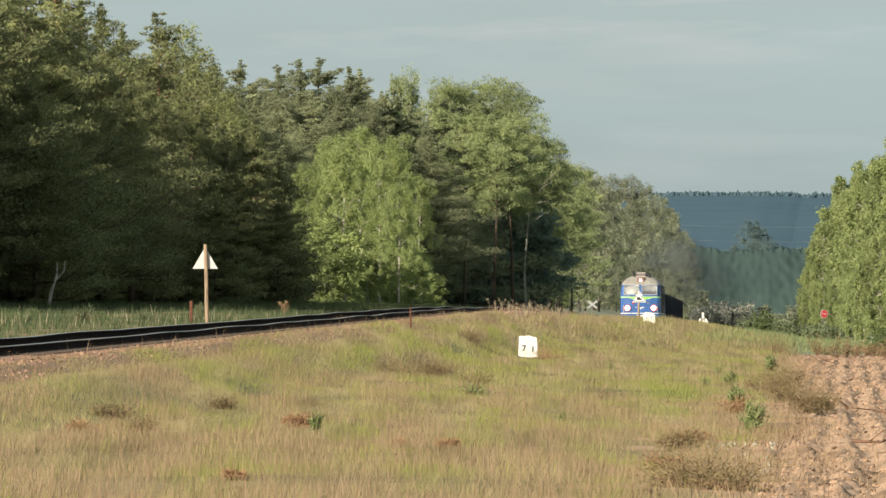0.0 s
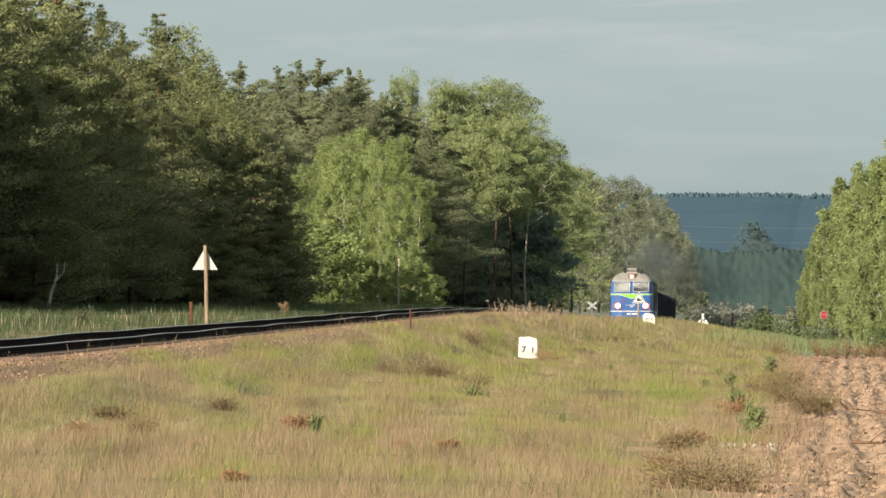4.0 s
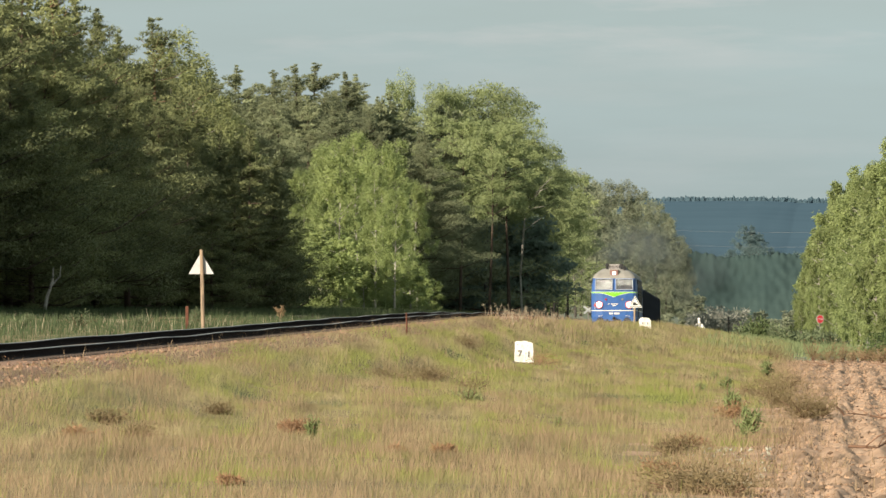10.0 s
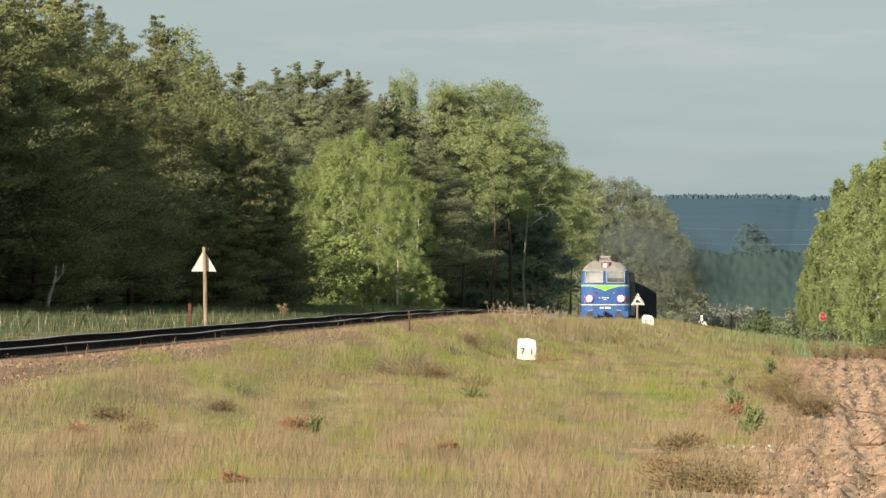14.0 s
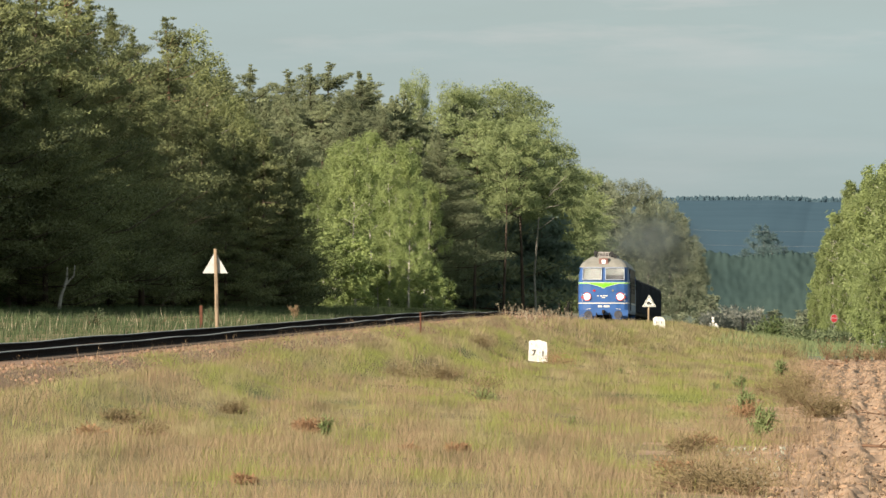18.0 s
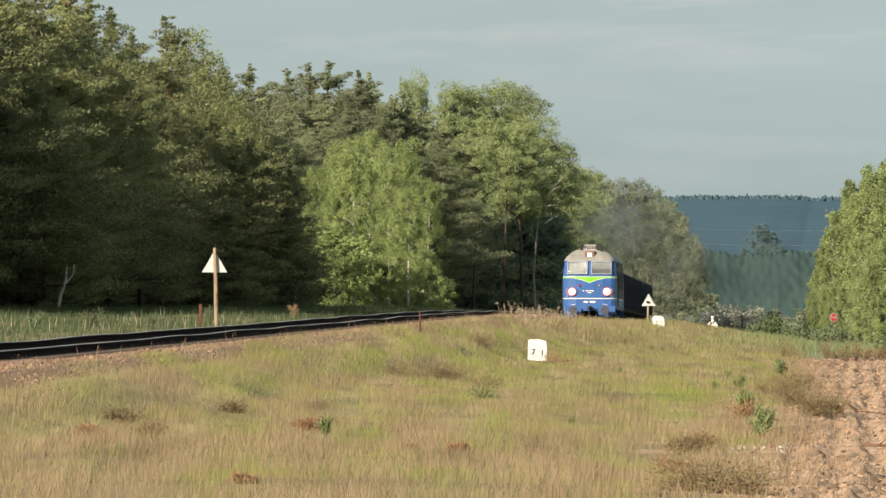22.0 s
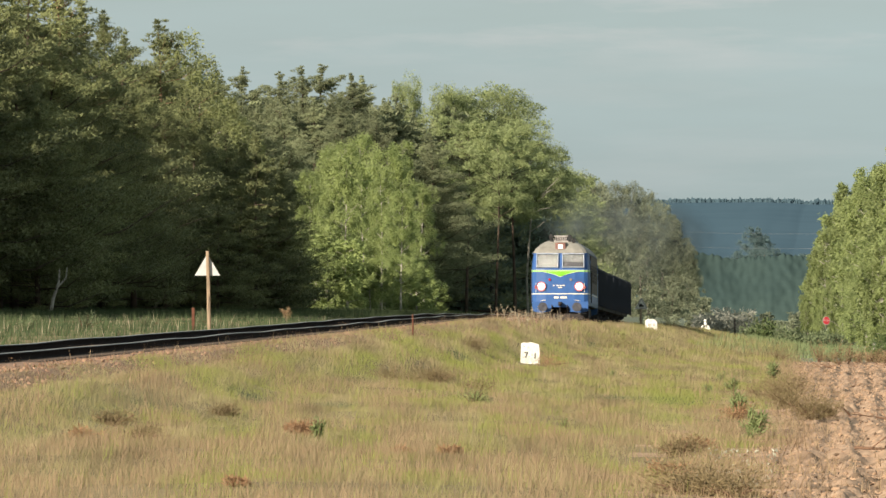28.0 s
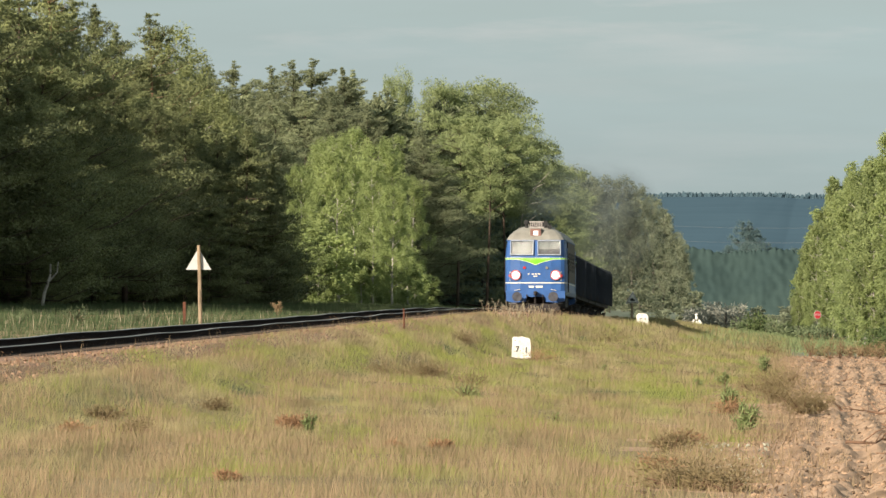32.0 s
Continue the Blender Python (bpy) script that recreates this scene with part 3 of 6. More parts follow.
def chips(name, n, place, size, mat, seed, label):
    """Loose stones as small uneven tetrahedra."""
    rs = np.random.RandomState(seed)
    x, y, z = place(rs, n)
    c = np.stack([x, y, z], -1)
    d = rs.randn(len(x), 4, 3)
    d /= np.linalg.norm(d, axis=2, keepdims=True)
    v = (c[:, None] + d * size * (0.5 + rs.rand(len(x), 1, 1))).reshape(-1, 3)
    t = np.array([[0, 1, 2], [0, 2, 3], [0, 3, 1], [1, 3, 2]])
    f = (np.arange(len(x))[:, None, None] * 4 + t).reshape(-1, 3)
    return tagged(new(name, mesh_of(name, v, f, [mat])), label, "stones", kind="stuff")


def on_bed(rs, n):
    y = 132 + 260 * rs.rand(n) ** 1.3
    o = rs.uniform(-2.6, 3.4, n)
    top = np.where(np.abs(o) < 2.1, -0.19, -0.21 - (np.abs(o) - 2.1) * 0.36)
    return track_x(y) + o, y, rail_z(y) + top


def on_strip(rs, n):
    y = 72 + 312 * rs.rand(n) ** 1.5
    o = rs.uniform(12.0, 17.4, n)
    x = track_x(y) + o
    ok = verge(x, y) > 0.1
    x, y = x[ok], y[ok]
    return x, y, ploughed_z(x, y)


chips("sand_clods", 30000, on_strip, 0.022, CLOD, 22, "clods of dry sandy soil on the ploughed strip")
# Dark soil colour that stands for the shade lying in the furrows.
FURROW_SHADE = material("furrow_shade", (0.060, 0.040, 0.026), (0.130, 0.088, 0.058), 3.0, 0.95, bump=0.4, islands=0.6)


def in_furrows(rs, n):
    y = 72 + 312 * rs.rand(n) ** 1.5
    x = track_x(y) + 12.9 + 0.52 * rs.randint(0, 9, n) + 0.10 * rs.randn(n)
    return x, y, ploughed_z(x, y)


def beside_strip(rs, n):
    y = rs.uniform(92, 116, n)
    x = track_x(y) + rs.uniform(12.7, 13.8, n)
    return x, y, ground_z(x, y) + 0.03


def ploughed_lumps():
    """Broken lumps of dry sand turned up by the plough."""
    rs = np.random.RandomState(26)
    x, y, z = on_strip(rs, 9000)
    n = len(x)
    r = rs.uniform(0.014, 0.040, n) * (0.7 + y / 350)
    ob = new("sand_lumps", mesh_of("sand_lumps", *lumps(x, y, z, r, r * rs.uniform(0.3, 0.9, n), rs), [CLOD]))
    return tagged(ob, "broken lumps of dry reddish sand on the ploughed strip", "soil", kind="stuff")


ploughed_lumps()
LICHEN = material("pale_lichen", (0.20, 0.20, 0.15), (0.34, 0.34, 0.27), 3.0, 0.95, bump=0.3, islands=0.6)
chips("lichen_patch", 300, beside_strip, 0.028, LICHEN, 24, "pale lichen and pebbles beside the ploughed strip")
# The chips follow the furrow lines to draw their shadows.
chips("furrow_shade_chips", 5000, in_furrows, 0.034, FURROW_SHADE, 23, "dark chips along the furrows, standing in for their shade")
chips("ballast_stones", 18000, on_bed, 0.032, STONE_CHIP, 21, "loose brown ballast stones along the rails")


# ---- trees ----
def needles_or_leaves(centres, outward, count, size, spread, rs, narrow=0.5, droop=0.0, squash=(1, 1, 0.75), shell=0.0, loose=0.45):
    """Small pointed leaves scattered round each centre; with shell, mostly near the outside of the clump."""
    n = len(centres) * count
    spread = np.repeat(np.broadcast_to(np.asarray(spread, float), len(centres)), count)[:, None]
    r = np.clip(rs.randn(n, 3), -1.9, 1.9)
    if shell:
        r = r / (np.linalg.norm(r, axis=1, keepdims=True) + 1e-6) * (1.7 - shell * rs.rand(n, 1) ** 2)
    c = np.repeat(centres, count, 0) + r * spread * np.array(squash)
    d = rs.randn(n, 3) * 0.7 + np.repeat(outward, count, 0) * 0.6 + r * 0.5
    d[:, 2] -= droop
    d /= np.linalg.norm(d, axis=1, keepdims=True)
    face = r * np.array([1, 1, 1.3]) / (np.linalg.norm(r, axis=1, keepdims=True) + 1e-6) + np.array([0, 0, 0.25]) + rs.randn(n, 3) * loose
    s = np.cross(d, face)
    s /= np.linalg.norm(s, axis=1, keepdims=True) + 1e-6
    ln = size * (0.6 + 0.8 * rs.rand(n, 1))
    a, b, tip = c - s * ln * narrow * 0.5 - d * ln * 0.3, c + s * ln * narrow * 0.5 - d * ln * 0.3, c + d * ln * 0.7
    return np.stack([a, b, tip], 1).reshape(-1, 3), np.arange(3 * n).reshape(-1, 3)


def tree(name, h, seed, kind, leaf=1.0, count=1.0, low=None, spread=False, fill=1.0, mass=1.0):
    """A tapered trunk with limbs, and a crown of leaf clumps gathered in uneven masses; height h, foot at the origin."""
    rs = np.random.RandomState(seed)
    wood = bmesh.new()
    bend = rs.uniform(-0.05, 0.05, 2) * h

    def axis(f):
        return np.array([bend[0] * math.sin(f * 2.6) * f, bend[1] * math.sin(f * 2.1 + 1) * f, h * f])

    base = {"pine": 0.011, "birch": 0.0075, "broad": 0.0085}[kind] * h + 0.02
    tube([axis(f) - np.array([0, 0, 0.3 if f == 0 else 0]) for f in np.linspace(0, 0.97, 9)], [base * (1.03 - f) for f in np.linspace(0, 0.97, 9)], 8, wood)
    centres, ways, radii = [], [], []
    if kind == "pine":
        # whorls of boughs that carry brushes of needles on their outer half, up to a slender leader
        low = low or 0.06
        tiers = 13 if spread else int(h * 1.15) + 3
        lobe = rs.uniform(0.55, 1.25, 9)
        for k in range(tiers):
            f0 = low + (0.935 - low) * (k / (tiers - 1)) ** 0.92
            for i in range(6 if f0 < 0.80 else 5 if f0 < 0.96 else 3):
                if rs.rand() > fill:
                    continue
                f = min(f0 + rs.uniform(-0.045, 0.045), 0.98)
                az = i * math.tau / 6 + k * 0.75 + rs.uniform(-0.4, 0.4)
                reach = (h * ((0.31 * (1.0 - f) ** 0.85) if spread else 0.29 * (1.0 - f) ** 0.95) * rs.uniform(0.30, 1.4) + 0.06) * lobe[int(az / math.tau * 9) % 9]
                up = rs.uniform(-0.12, 0.10) if spread else rs.uniform(-0.08, 0.35) + 1.1 * f ** 4
                d = np.array([math.cos(az), math.sin(az), up])
                across = np.array([-math.sin(az), math.cos(az), 0])
                p = axis(f)
                end = p + d * reach + np.array([0, 0, 0.16 * reach])
                if reach > (0.6 if count > 0.6 else 2.2):
                    tube([p, p + d * reach * 0.55 - np.array([0, 0, 0.05 * reach]), end], [0.010 * reach + 0.010, 0.007 * reach + 0.006, 0.006], 4, wood)
                for q in np.linspace(0.35, 1.0, max(2, int(reach / 0.42) + 1)):
                    for side in ((0.0,) if reach < 0.8 else (-1, 1) if q < 0.9 else (-0.6, 0.6)):
                        centres.append(p + (end - p) * q + across * side * reach * 0.20 * rs.uniform(0.3, 1.3) + np.array([0, 0, rs.uniform(0.0, 0.22)]))
                        ways.append(d * 0.4 + np.array([0, 0, 0.9]))
                        radii.append((0.07 + 0.065 * reach) * rs.uniform(0.7, 1.4))
        for f in np.linspace(0.90, 1.0, 9):
            # the leader
            centres.append(axis(f) + rs.randn(3) * 0.03)
            ways.append(np.array([0, 0, 1.8]))
            radii.append(0.06 + 0.9 * (1.0 - f))
        leaves = needles_or_leaves(np.array(centres), np.array(ways), max(3, int(34 * count)), 0.19 * leaf, np.array(radii) * (1.25 if count < 0.6 else 1.0), rs, 0.34,
                                   squash=(1.25, 1.25, 0.42) if spread else (1.15, 1.15, 0.60), shell=1.0, loose=0.6)
        return wood, leaves
    wide = {"birch": 0.185, "broad": 0.235}[kind] * h
    low = low or {"birch": 0.09, "broad": 0.10}[kind]
    n = int((14 if h < 6 else 34 if kind == "birch" else 24) / mass)
    lobe = rs.uniform(0.5, 1.15, 7)
    for k in range(n):
        if rs.rand() > fill:
            continue
        f = low + (0.97 - low) * ((k + rs.rand()) / n)
        g = (f - low) / (0.97 - low)
        shape = (1 - g) ** 0.6 * min(1, 0.45 + 2.2 * g) if kind == "birch" else (1 - g ** 2.4) ** 0.6 * min(1, 0.5 + 1.6 * g)
        az = k * 2.4 + rs.uniform(-0.6, 0.6)
        reach = (wide * shape * rs.uniform(0.6, 1.15) + 0.25) * lobe[int(az / math.tau * 7) % 7]
        up = rs.uniform(0.5, 1.1) if kind == "birch" else rs.uniform(0.2, 0.9)
        d = np.array([math.cos(az), math.sin(az), up * (0.5 + (g if kind == "birch" else 0.5 * g))])
        p = axis(f)
        end = p + d * reach
        tube([p, p + d * reach * 0.5 + np.array([0, 0, 0.06 * reach]), end], [base * 0.35 * (1.1 - f) + 0.008, 0.018, 0.006], 4, wood)
        # the bough carries one or two rounded masses, fuller above than below
        for q, big in (((0.95, 1.0), (0.55, 0.75)) if reach > 0.9 else ((0.85, 1.0),)):
            heart = p + (end - p) * q + rs.randn(3) * 0.08 * reach
            r = (h * (0.050 if kind == "birch" else 0.070) if h > 6 else h * 0.11) * big * mass * rs.uniform(0.7, 1.3)
            box_ = np.array([0.85, 0.85, 1.15]) if kind == "birch" else np.array([1.15, 1.15, 0.75])
            for _ in range(9):
                v = rs.randn(3) + np.array([0.5 * d[0], 0.5 * d[1], 0.35])
                v /= np.linalg.norm(v)
                centres.append(heart + v * r * box_ * rs.uniform(0.55, 1.05) - np.array([0, 0, 0.25 * r * rs.rand() if kind == "birch" else 0]))
                ways.append(v * 0.9 + np.array([0, 0, -0.4 if kind == "birch" else 0.3]))
                radii.append(r * rs.uniform(0.20, 0.36) * (1.0 if mass == 1 else 1.15 if mass > 0.65 else 1.5))
    leaves = needles_or_leaves(np.array(centres), np.array(ways), max(3, int(40 * count)), 0.15 * leaf, np.array(radii), rs, 0.62, 0.3,
                              (0.9, 0.9, 1.35) if kind == "birch" else (1.2, 1.2, 0.72), shell=1.2, loose=1.6 if spread else 0.5)
    return wood, leaves


def tree_kind(name, kind, heights, leaf, bark, seed, label, size=1.0, count=1.0, low=None, spread=False, fill=1.0, mass=1.0):
    """Some different trees of a kind, as meshes to be planted."""
    made = []
    for i, h in enumerate(heights):
        wood, leaves = tree(name, h, seed + i, kind, size, count, low, spread, fill, mass)
        made.append((h, wood, mesh_of("crown", *leaves, [leaf])))
    return [name, made, bark, leaf, label, []]


def plant(kind, rows, group, bushy=1.0):
    """Sets trees of a kind: x, y and the height of the top."""
    name, made, bark, leaf, label, roots = kind
    rs = random.Random(name + group + label)
    for x, y, top in rows:
        foot = float(ground_z(x, y))
        h = max(top - foot, 0.6)
        i = rs.randrange(len(made))
        m = pose(x, y, foot, 0, 0, rs.uniform(0, 360)) @ Matrix.Diagonal((*[h / made[i][0] * bushy * rs.uniform(0.92, 1.1)] * 2, h / made[i][0], 1))
        if len(roots) > i and roots[i] is not None:
            copy = copy_thing(roots[i], m)
            copy.matrix_basis = m
            tagged(copy, group=group)
            continue
        while len(roots) <= i:
            roots.append(None)
        root = tagged(new(name), label, "tree", group)
        t = new("trunk", bpy.data.meshes.new("trunk"))
        made[i][1].to_mesh(t.data)
        t.data.materials.append(bark)
        for p in t.data.polygons:
            p.use_smooth = True
        c = new("crown", made[i][2])
        t.parent = c.parent = root
        root.matrix_basis = m
        roots[i] = root


def second_row(rows, back, shift, low, seed):
    """Trees that stand behind a row and fill the gaps in it."""
    rs = random.Random(seed)
    out = []
    for x, y, top in rows:
        y2 = y + back * rs.uniform(0.6, 1.4)
        x2 = x * y2 / y + shift * rs.uniform(-1, 1)
        out.append((x2, y2, 1.8 + (top - 1.8) * y2 / y * low * rs.uniform(0.85, 1.0)))
    return out


# x, y and the height of the top
EDGE_PINES = [(-17.0, 493, 13.1), (-16.0, 495, 12.5), (-14.7, 499, 11.8), (-13.5, 501, 11.0), (-11.5, 504, 9.7), (-22.4, 425, 18.0), (-21.7, 437, 18.2), (-20.5, 444, 17.5), (-19.5, 452, 16.5), (-18.6, 463, 16.0), (-18.0, 474, 16.0), (-17.3, 486, 15.2), (-20.6, 431, 13.9), (-19.4, 440, 13.6), (-18.3, 448, 12.4), (-17.4, 457, 11.5), (-19.4, 429, 10.1), (-16.1, 465, 11.4), (-15.0, 482, 11.4), (-13.8, 493, 11.0), (-12.3, 501, 10.4), (-10.7, 504, 10.2), (-9.3, 508, 8.6), (-15.7, 520, 14.5), (-14.8, 565, 14.3)]
BACK_PINES = [(-19.5, 781, 19.5), (-17.6, 798, 20.7), (-15.6, 813, 20.6), (-13.2, 806, 20.9), (-11.1, 817, 21.3), (-9.2, 824, 20.7), (-7.4, 832, 20.7), (-9.8, 791, 17.1), (-11.9, 798, 17.9), (-13.9, 781, 16.4), (-15.9, 772, 16.8), (-18.1, 776, 17.6), (-4.9, 838, 19.1), (-6.0, 809, 17.0), (-1.9, 800, 14.8), (-3.4, 842, 17.4), (-2.2, 835, 16.0), (-17.2, 846, 19.8), (-12.7, 852, 19.9), (-10.5, 848, 19.6), (-8.5, 853, 19.8), (-6.9, 849, 19.3), (-6.0, 851, 19.0)]
BIRCHES = [(-11.3, 738, 10.6), (-9.8, 749, 12.5), (-8.3, 742, 12.9), (-6.8, 757, 13.9), (-5.2, 749, 12.5), (-3.8, 760, 13.2), (-2.4, 768, 10.0), (-5.2, 717, 10.7), (-3.6, 712, 8.8), (-10.5, 730, 5.9)]
WOOD_BIRCHES = [(-16.2, 546, 16.3), (-15.3, 557, 15.2), (-13.4, 545, 12.4), (-12.4, 560, 11.6), (-14.6, 530, 13.6)]
BOUGH_PINES = [(-10.4, 493, 9.9), (-11.2, 486, 7.6), (-9.1, 497, 7.7), (-12.2, 482, 6.6)]
BIRCH_BUSHES = [(-11.5, 723, 3.4), (-10.4, 727, 4.4), (-10.7, 715, 2.7), (-9.8, 713, 2.2), (-8.2, 715, 3.6), (-8.8, 723, 2.7), (-7.4, 727, 2.2), (-5.9, 730, 2.3), (-4.3, 734, 2.4), (-2.9, 738, 1.8), (-9.4, 717, 1.4), (-6.5, 721, 1.1), (-1.9, 742, 2.4), (-0.9, 749, 1.6), (-3.3, 730, 1.1)]
BROADLEAVES = [(0.9, 856, 19.8), (2.8, 870, 20.0), (4.3, 862, 19.4), (5.9, 877, 17.8), (8.6, 885, 15.7), (10.3, 922, 15.1), (12.3, 979, 13.7), (14.6, 1045, 13.9), (13.8, 979, 9.8)]
FAR_BROADLEAVES = [(17.5, 1129, 15.1), (19.2, 1158, 14.2), (20.4, 1205, 14.4), (23.4, 1242, 15.2), (26.6, 1299, 15.8), (30.2, 1355, 14.9), (33.2, 1393, 13.8), (36.1, 1431, 11.2), (39.1, 1487, 8.8), (40.8, 1506, 5.6), (21.6, 1167, 8.4)]
VERGE_BIRCHES = [(34.0, 851, -0.3), (35.5, 866, 2.8), (36.1, 858, 6.4), (37.5, 870, 9.5), (37.6, 847, 10.4), (34.5, 828, 0.8), (35.6, 813, 4.3), (35.3, 753, 9.7), (30.8, 659, 9.6), (27.2, 565, 9.0), (22.5, 452, 8.9), (22.7, 437, 8.4), (21.5, 444, 3.5), (28.8, 621, 3.7), (21.7, 425, 4.7)]
belt = random.Random(41)
HAZY = [(43.0 + 2.3 * k + belt.uniform(-0.8, 0.8), 1800 + belt.uniform(-60, 60), belt.uniform(6.4, 8.8)) for k in range(15)] + [(63.0, 1840, 12.6)]

pine = tree_kind("pine_tree", "pine", (16.0, 17.5, 14.0), PINE_NEEDLE, PINE_BARK, 100, "dark green Scots pine at the edge of the wood", 0.70, 1.6)
plant(pine, EDGE_PINES, "pines at the edge of the wood", 1.25)
open_pine = tree_kind("pine_tree", "pine", (16.0,), PINE_NEEDLE, RED_BARK, 106, "thin open-crowned pine with a reddish bare trunk", 0.75, 1.3, 0.55, fill=0.5)
plant(open_pine, [(-16.7, 504, 16.4), (-20.1, 450, 17.6)], "pines at the edge of the wood", 1.3)
inner_pine = tree_kind("pine_tree", "pine", (16.0, 17.5), PINE_NEEDLE, PINE_BARK, 110, "dark green Scots pine deeper in the wood", 1.7, 0.4)
plant(inner_pine, second_row(EDGE_PINES, 22, 1.0, 0.92, 5), "pines at the edge of the wood", 1.2)
bough_pine = tree_kind("pine_tree", "pine", (10.0, 9.0), PINE_NEEDLE, PINE_BARK, 112, "dark pine with spreading level boughs before the birches", 0.85, 1.7, 0.05, True)
plant(bough_pine, BOUGH_PINES, "pines at the edge of the wood", 1.0)
shade = random.Random(91)
# Pines outside the view, added in dense rows to shade the wood's lower half.
shading_pine = tree_kind("pine_tree", "pine", (16.0, 17.0), PINE_NEEDLE, PINE_BARK, 115, "Scots pine where the wood runs on beside the meadow", 3.4, 0.24)
plant(shading_pine, [(-0.049 * (335 + 1.35 * k) - 14.3 - 8 * random.random(), 335 + 1.35 * k, random.uniform(20.5, 23.5) - 6.5 * min(max((1.35 * k - 72) / 38, 0), 1)) for k in range(118)], "pines at the edge of the wood", 1.1)
plant(shading_pine, [(-0.049 * (318 + 1.7 * k) - 24 - 7 * shade.random(), 318 + 1.7 * k, shade.uniform(19.5, 22.0)) for k in range(90)], "pines at the edge of the wood", 1.15)
tall_pine = tree_kind("pine_tree", "pine", (21.0, 22.5, 20.0), TALL_NEEDLE, PINE_BARK, 120, "tall olive-green pine standing in the wood", 0.8, 1.6, 0.22)
plant(tall_pine, BACK_PINES, "pines in the wood", 1.45)
inner_tall = tree_kind("pine_tree", "pine", (21.0, 22.0), TALL_NEEDLE, PINE_BARK, 130, "tall pine deep in the wood", 2.2, 0.3, 0.08)
plant(inner_tall, second_row(BACK_PINES, 30, 1.5, 0.85, 6), "pines in the wood", 1.2)
deep = random.Random(77)
deep_pine = tree_kind("pine_tree", "pine", (19.0, 18.0), TALL_NEEDLE, PINE_BARK, 135, "tall pine in the thick of the wood", 2.6, 0.28, 0.08)
plant(deep_pine, [(-50 + 1.2 * k + deep.uniform(-1, 1), 826 + deep.uniform(0, 64), deep.uniform(17.0, 19.3)) for k in range(45)], "pines in the wood", 1.5)
birch = tree_kind("birch_tree", "birch", (13.0, 14.0, 12.0), BIRCH_LEAF, BIRCH_BARK, 140, "young birch with bright sunlit leaves and a pale trunk", 0.72, 1.7)
plant(birch, BIRCHES, "birches before the wood", 1.15)
wood_birch = tree_kind("birch_tree", "birch", (14.0, 12.5), OLIVE_LEAF, BIRCH_BARK, 146, "birch with olive leaves among the pines", 0.8, 1.2, 0.2, fill=0.85)
plant(wood_birch, WOOD_BIRCHES, "birches among the pines", 1.1)
pale_birch = tree_kind("birch_tree", "birch", (22.0,), BROAD_LEAF, BIRCH_BARK, 149, "tall slender birch standing over the wood", 0.9, 1.3, 0.3, mass=0.8)
plant(pale_birch, [(-3.1, 847, 20.6), (0.4, 862, 19.9)], "birches among the pines", 0.75)
tall_birch = tree_kind("birch_tree", "birch", (13.0,), BIRCH_LEAF, BIRCH_BARK, 150, "birch with a bare white trunk among bushes", 0.9, 1.0, 0.42, fill=0.75)
plant(tall_birch, [(-8.2, 727, 11.5), (-6.6, 731, 10.9)], "birches before the wood", 1.0)
birch_bush = tree_kind("shrub", "birch", (5.0, 4.4), BIRCH_LEAF, BIRCH_BARK, 155, "bright green bushy young birch at the foot of the wood", 0.95, 1.1, 0.03)
plant(birch_bush, BIRCH_BUSHES, "birch bushes before the wood", 1.9)
plant(birch_bush, [(x + 0.5, y - 9, top + 1.1) for x, y, top in BIRCH_BUSHES[:12]], "birch bushes before the wood", 1.7)
broad = tree_kind("broadleaf_tree", "broad", (18.0, 20.0, 16.0), BROAD_LEAF, DARK_BARK, 160, "broad green deciduous tree at the edge of the wood", 0.85, 1.15, 0.40, mass=0.7)
plant(broad, BROADLEAVES, "deciduous trees along the line", 1.0)
high_broad = tree_kind("broadleaf_tree", "broad", (15.0, 16.0), BROAD_LEAF, PINE_BARK, 166, "high-crowned deciduous tree over a shaded understorey", 0.85, 1.15, 0.5, mass=0.7)
plant(high_broad, [(1.8, 821, 16.0), (4.4, 813, 15.4), (6.3, 828, 15.8)], "deciduous trees along the line", 1.0)
inner_broad = tree_kind("broadleaf_tree", "broad", (18.0, 16.0), BROAD_LEAF, DARK_BARK, 170, "deciduous tree deeper in the wood", 1.4, 0.5)
plant(inner_broad, second_row(BROADLEAVES, 40, 1.5, 0.88, 7), "deciduous trees along the line", 1.1)
plant(inner_broad, [(0.5 * k - 1 + deep.uniform(-1, 1), 905 + deep.uniform(0, 80), deep.uniform(10, 13)) for k in range(22)], "deciduous trees along the line", 1.2)
far_broad = tree_kind("broadleaf_tree", "birch", (17.0, 15.0, 16.0), HAZED_FAR_LEAF, GREY_BARK, 180, "olive tree far down the line beyond the crossing", 0.95, 0.62, 0.02, True, mass=0.6)
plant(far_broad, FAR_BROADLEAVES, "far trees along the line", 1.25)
inner_far = tree_kind("broadleaf_tree", "birch", (17.0, 15.0), HAZED_FAR_LEAF, GREY_BARK, 190, "olive tree behind others far down the line", 1.7, 0.5, 0.02, True)
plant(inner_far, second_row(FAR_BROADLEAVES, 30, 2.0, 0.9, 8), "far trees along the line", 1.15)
verge_birch = tree_kind("birch_tree", "birch", (10.0, 11.0, 9.0), VERGE_LEAF, BIRCH_BARK, 200, "young birch thicket beside the ploughed strip", 0.64, 1.1, mass=0.6)
plant(verge_birch, VERGE_BIRCHES, "birches beside the ploughed strip", 1.1)
inner_verge = tree_kind("birch_tree", "birch", (10.0, 11.0), VERGE_LEAF, BIRCH_BARK, 210, "young birch deeper in the thicket", 1.3, 0.5)
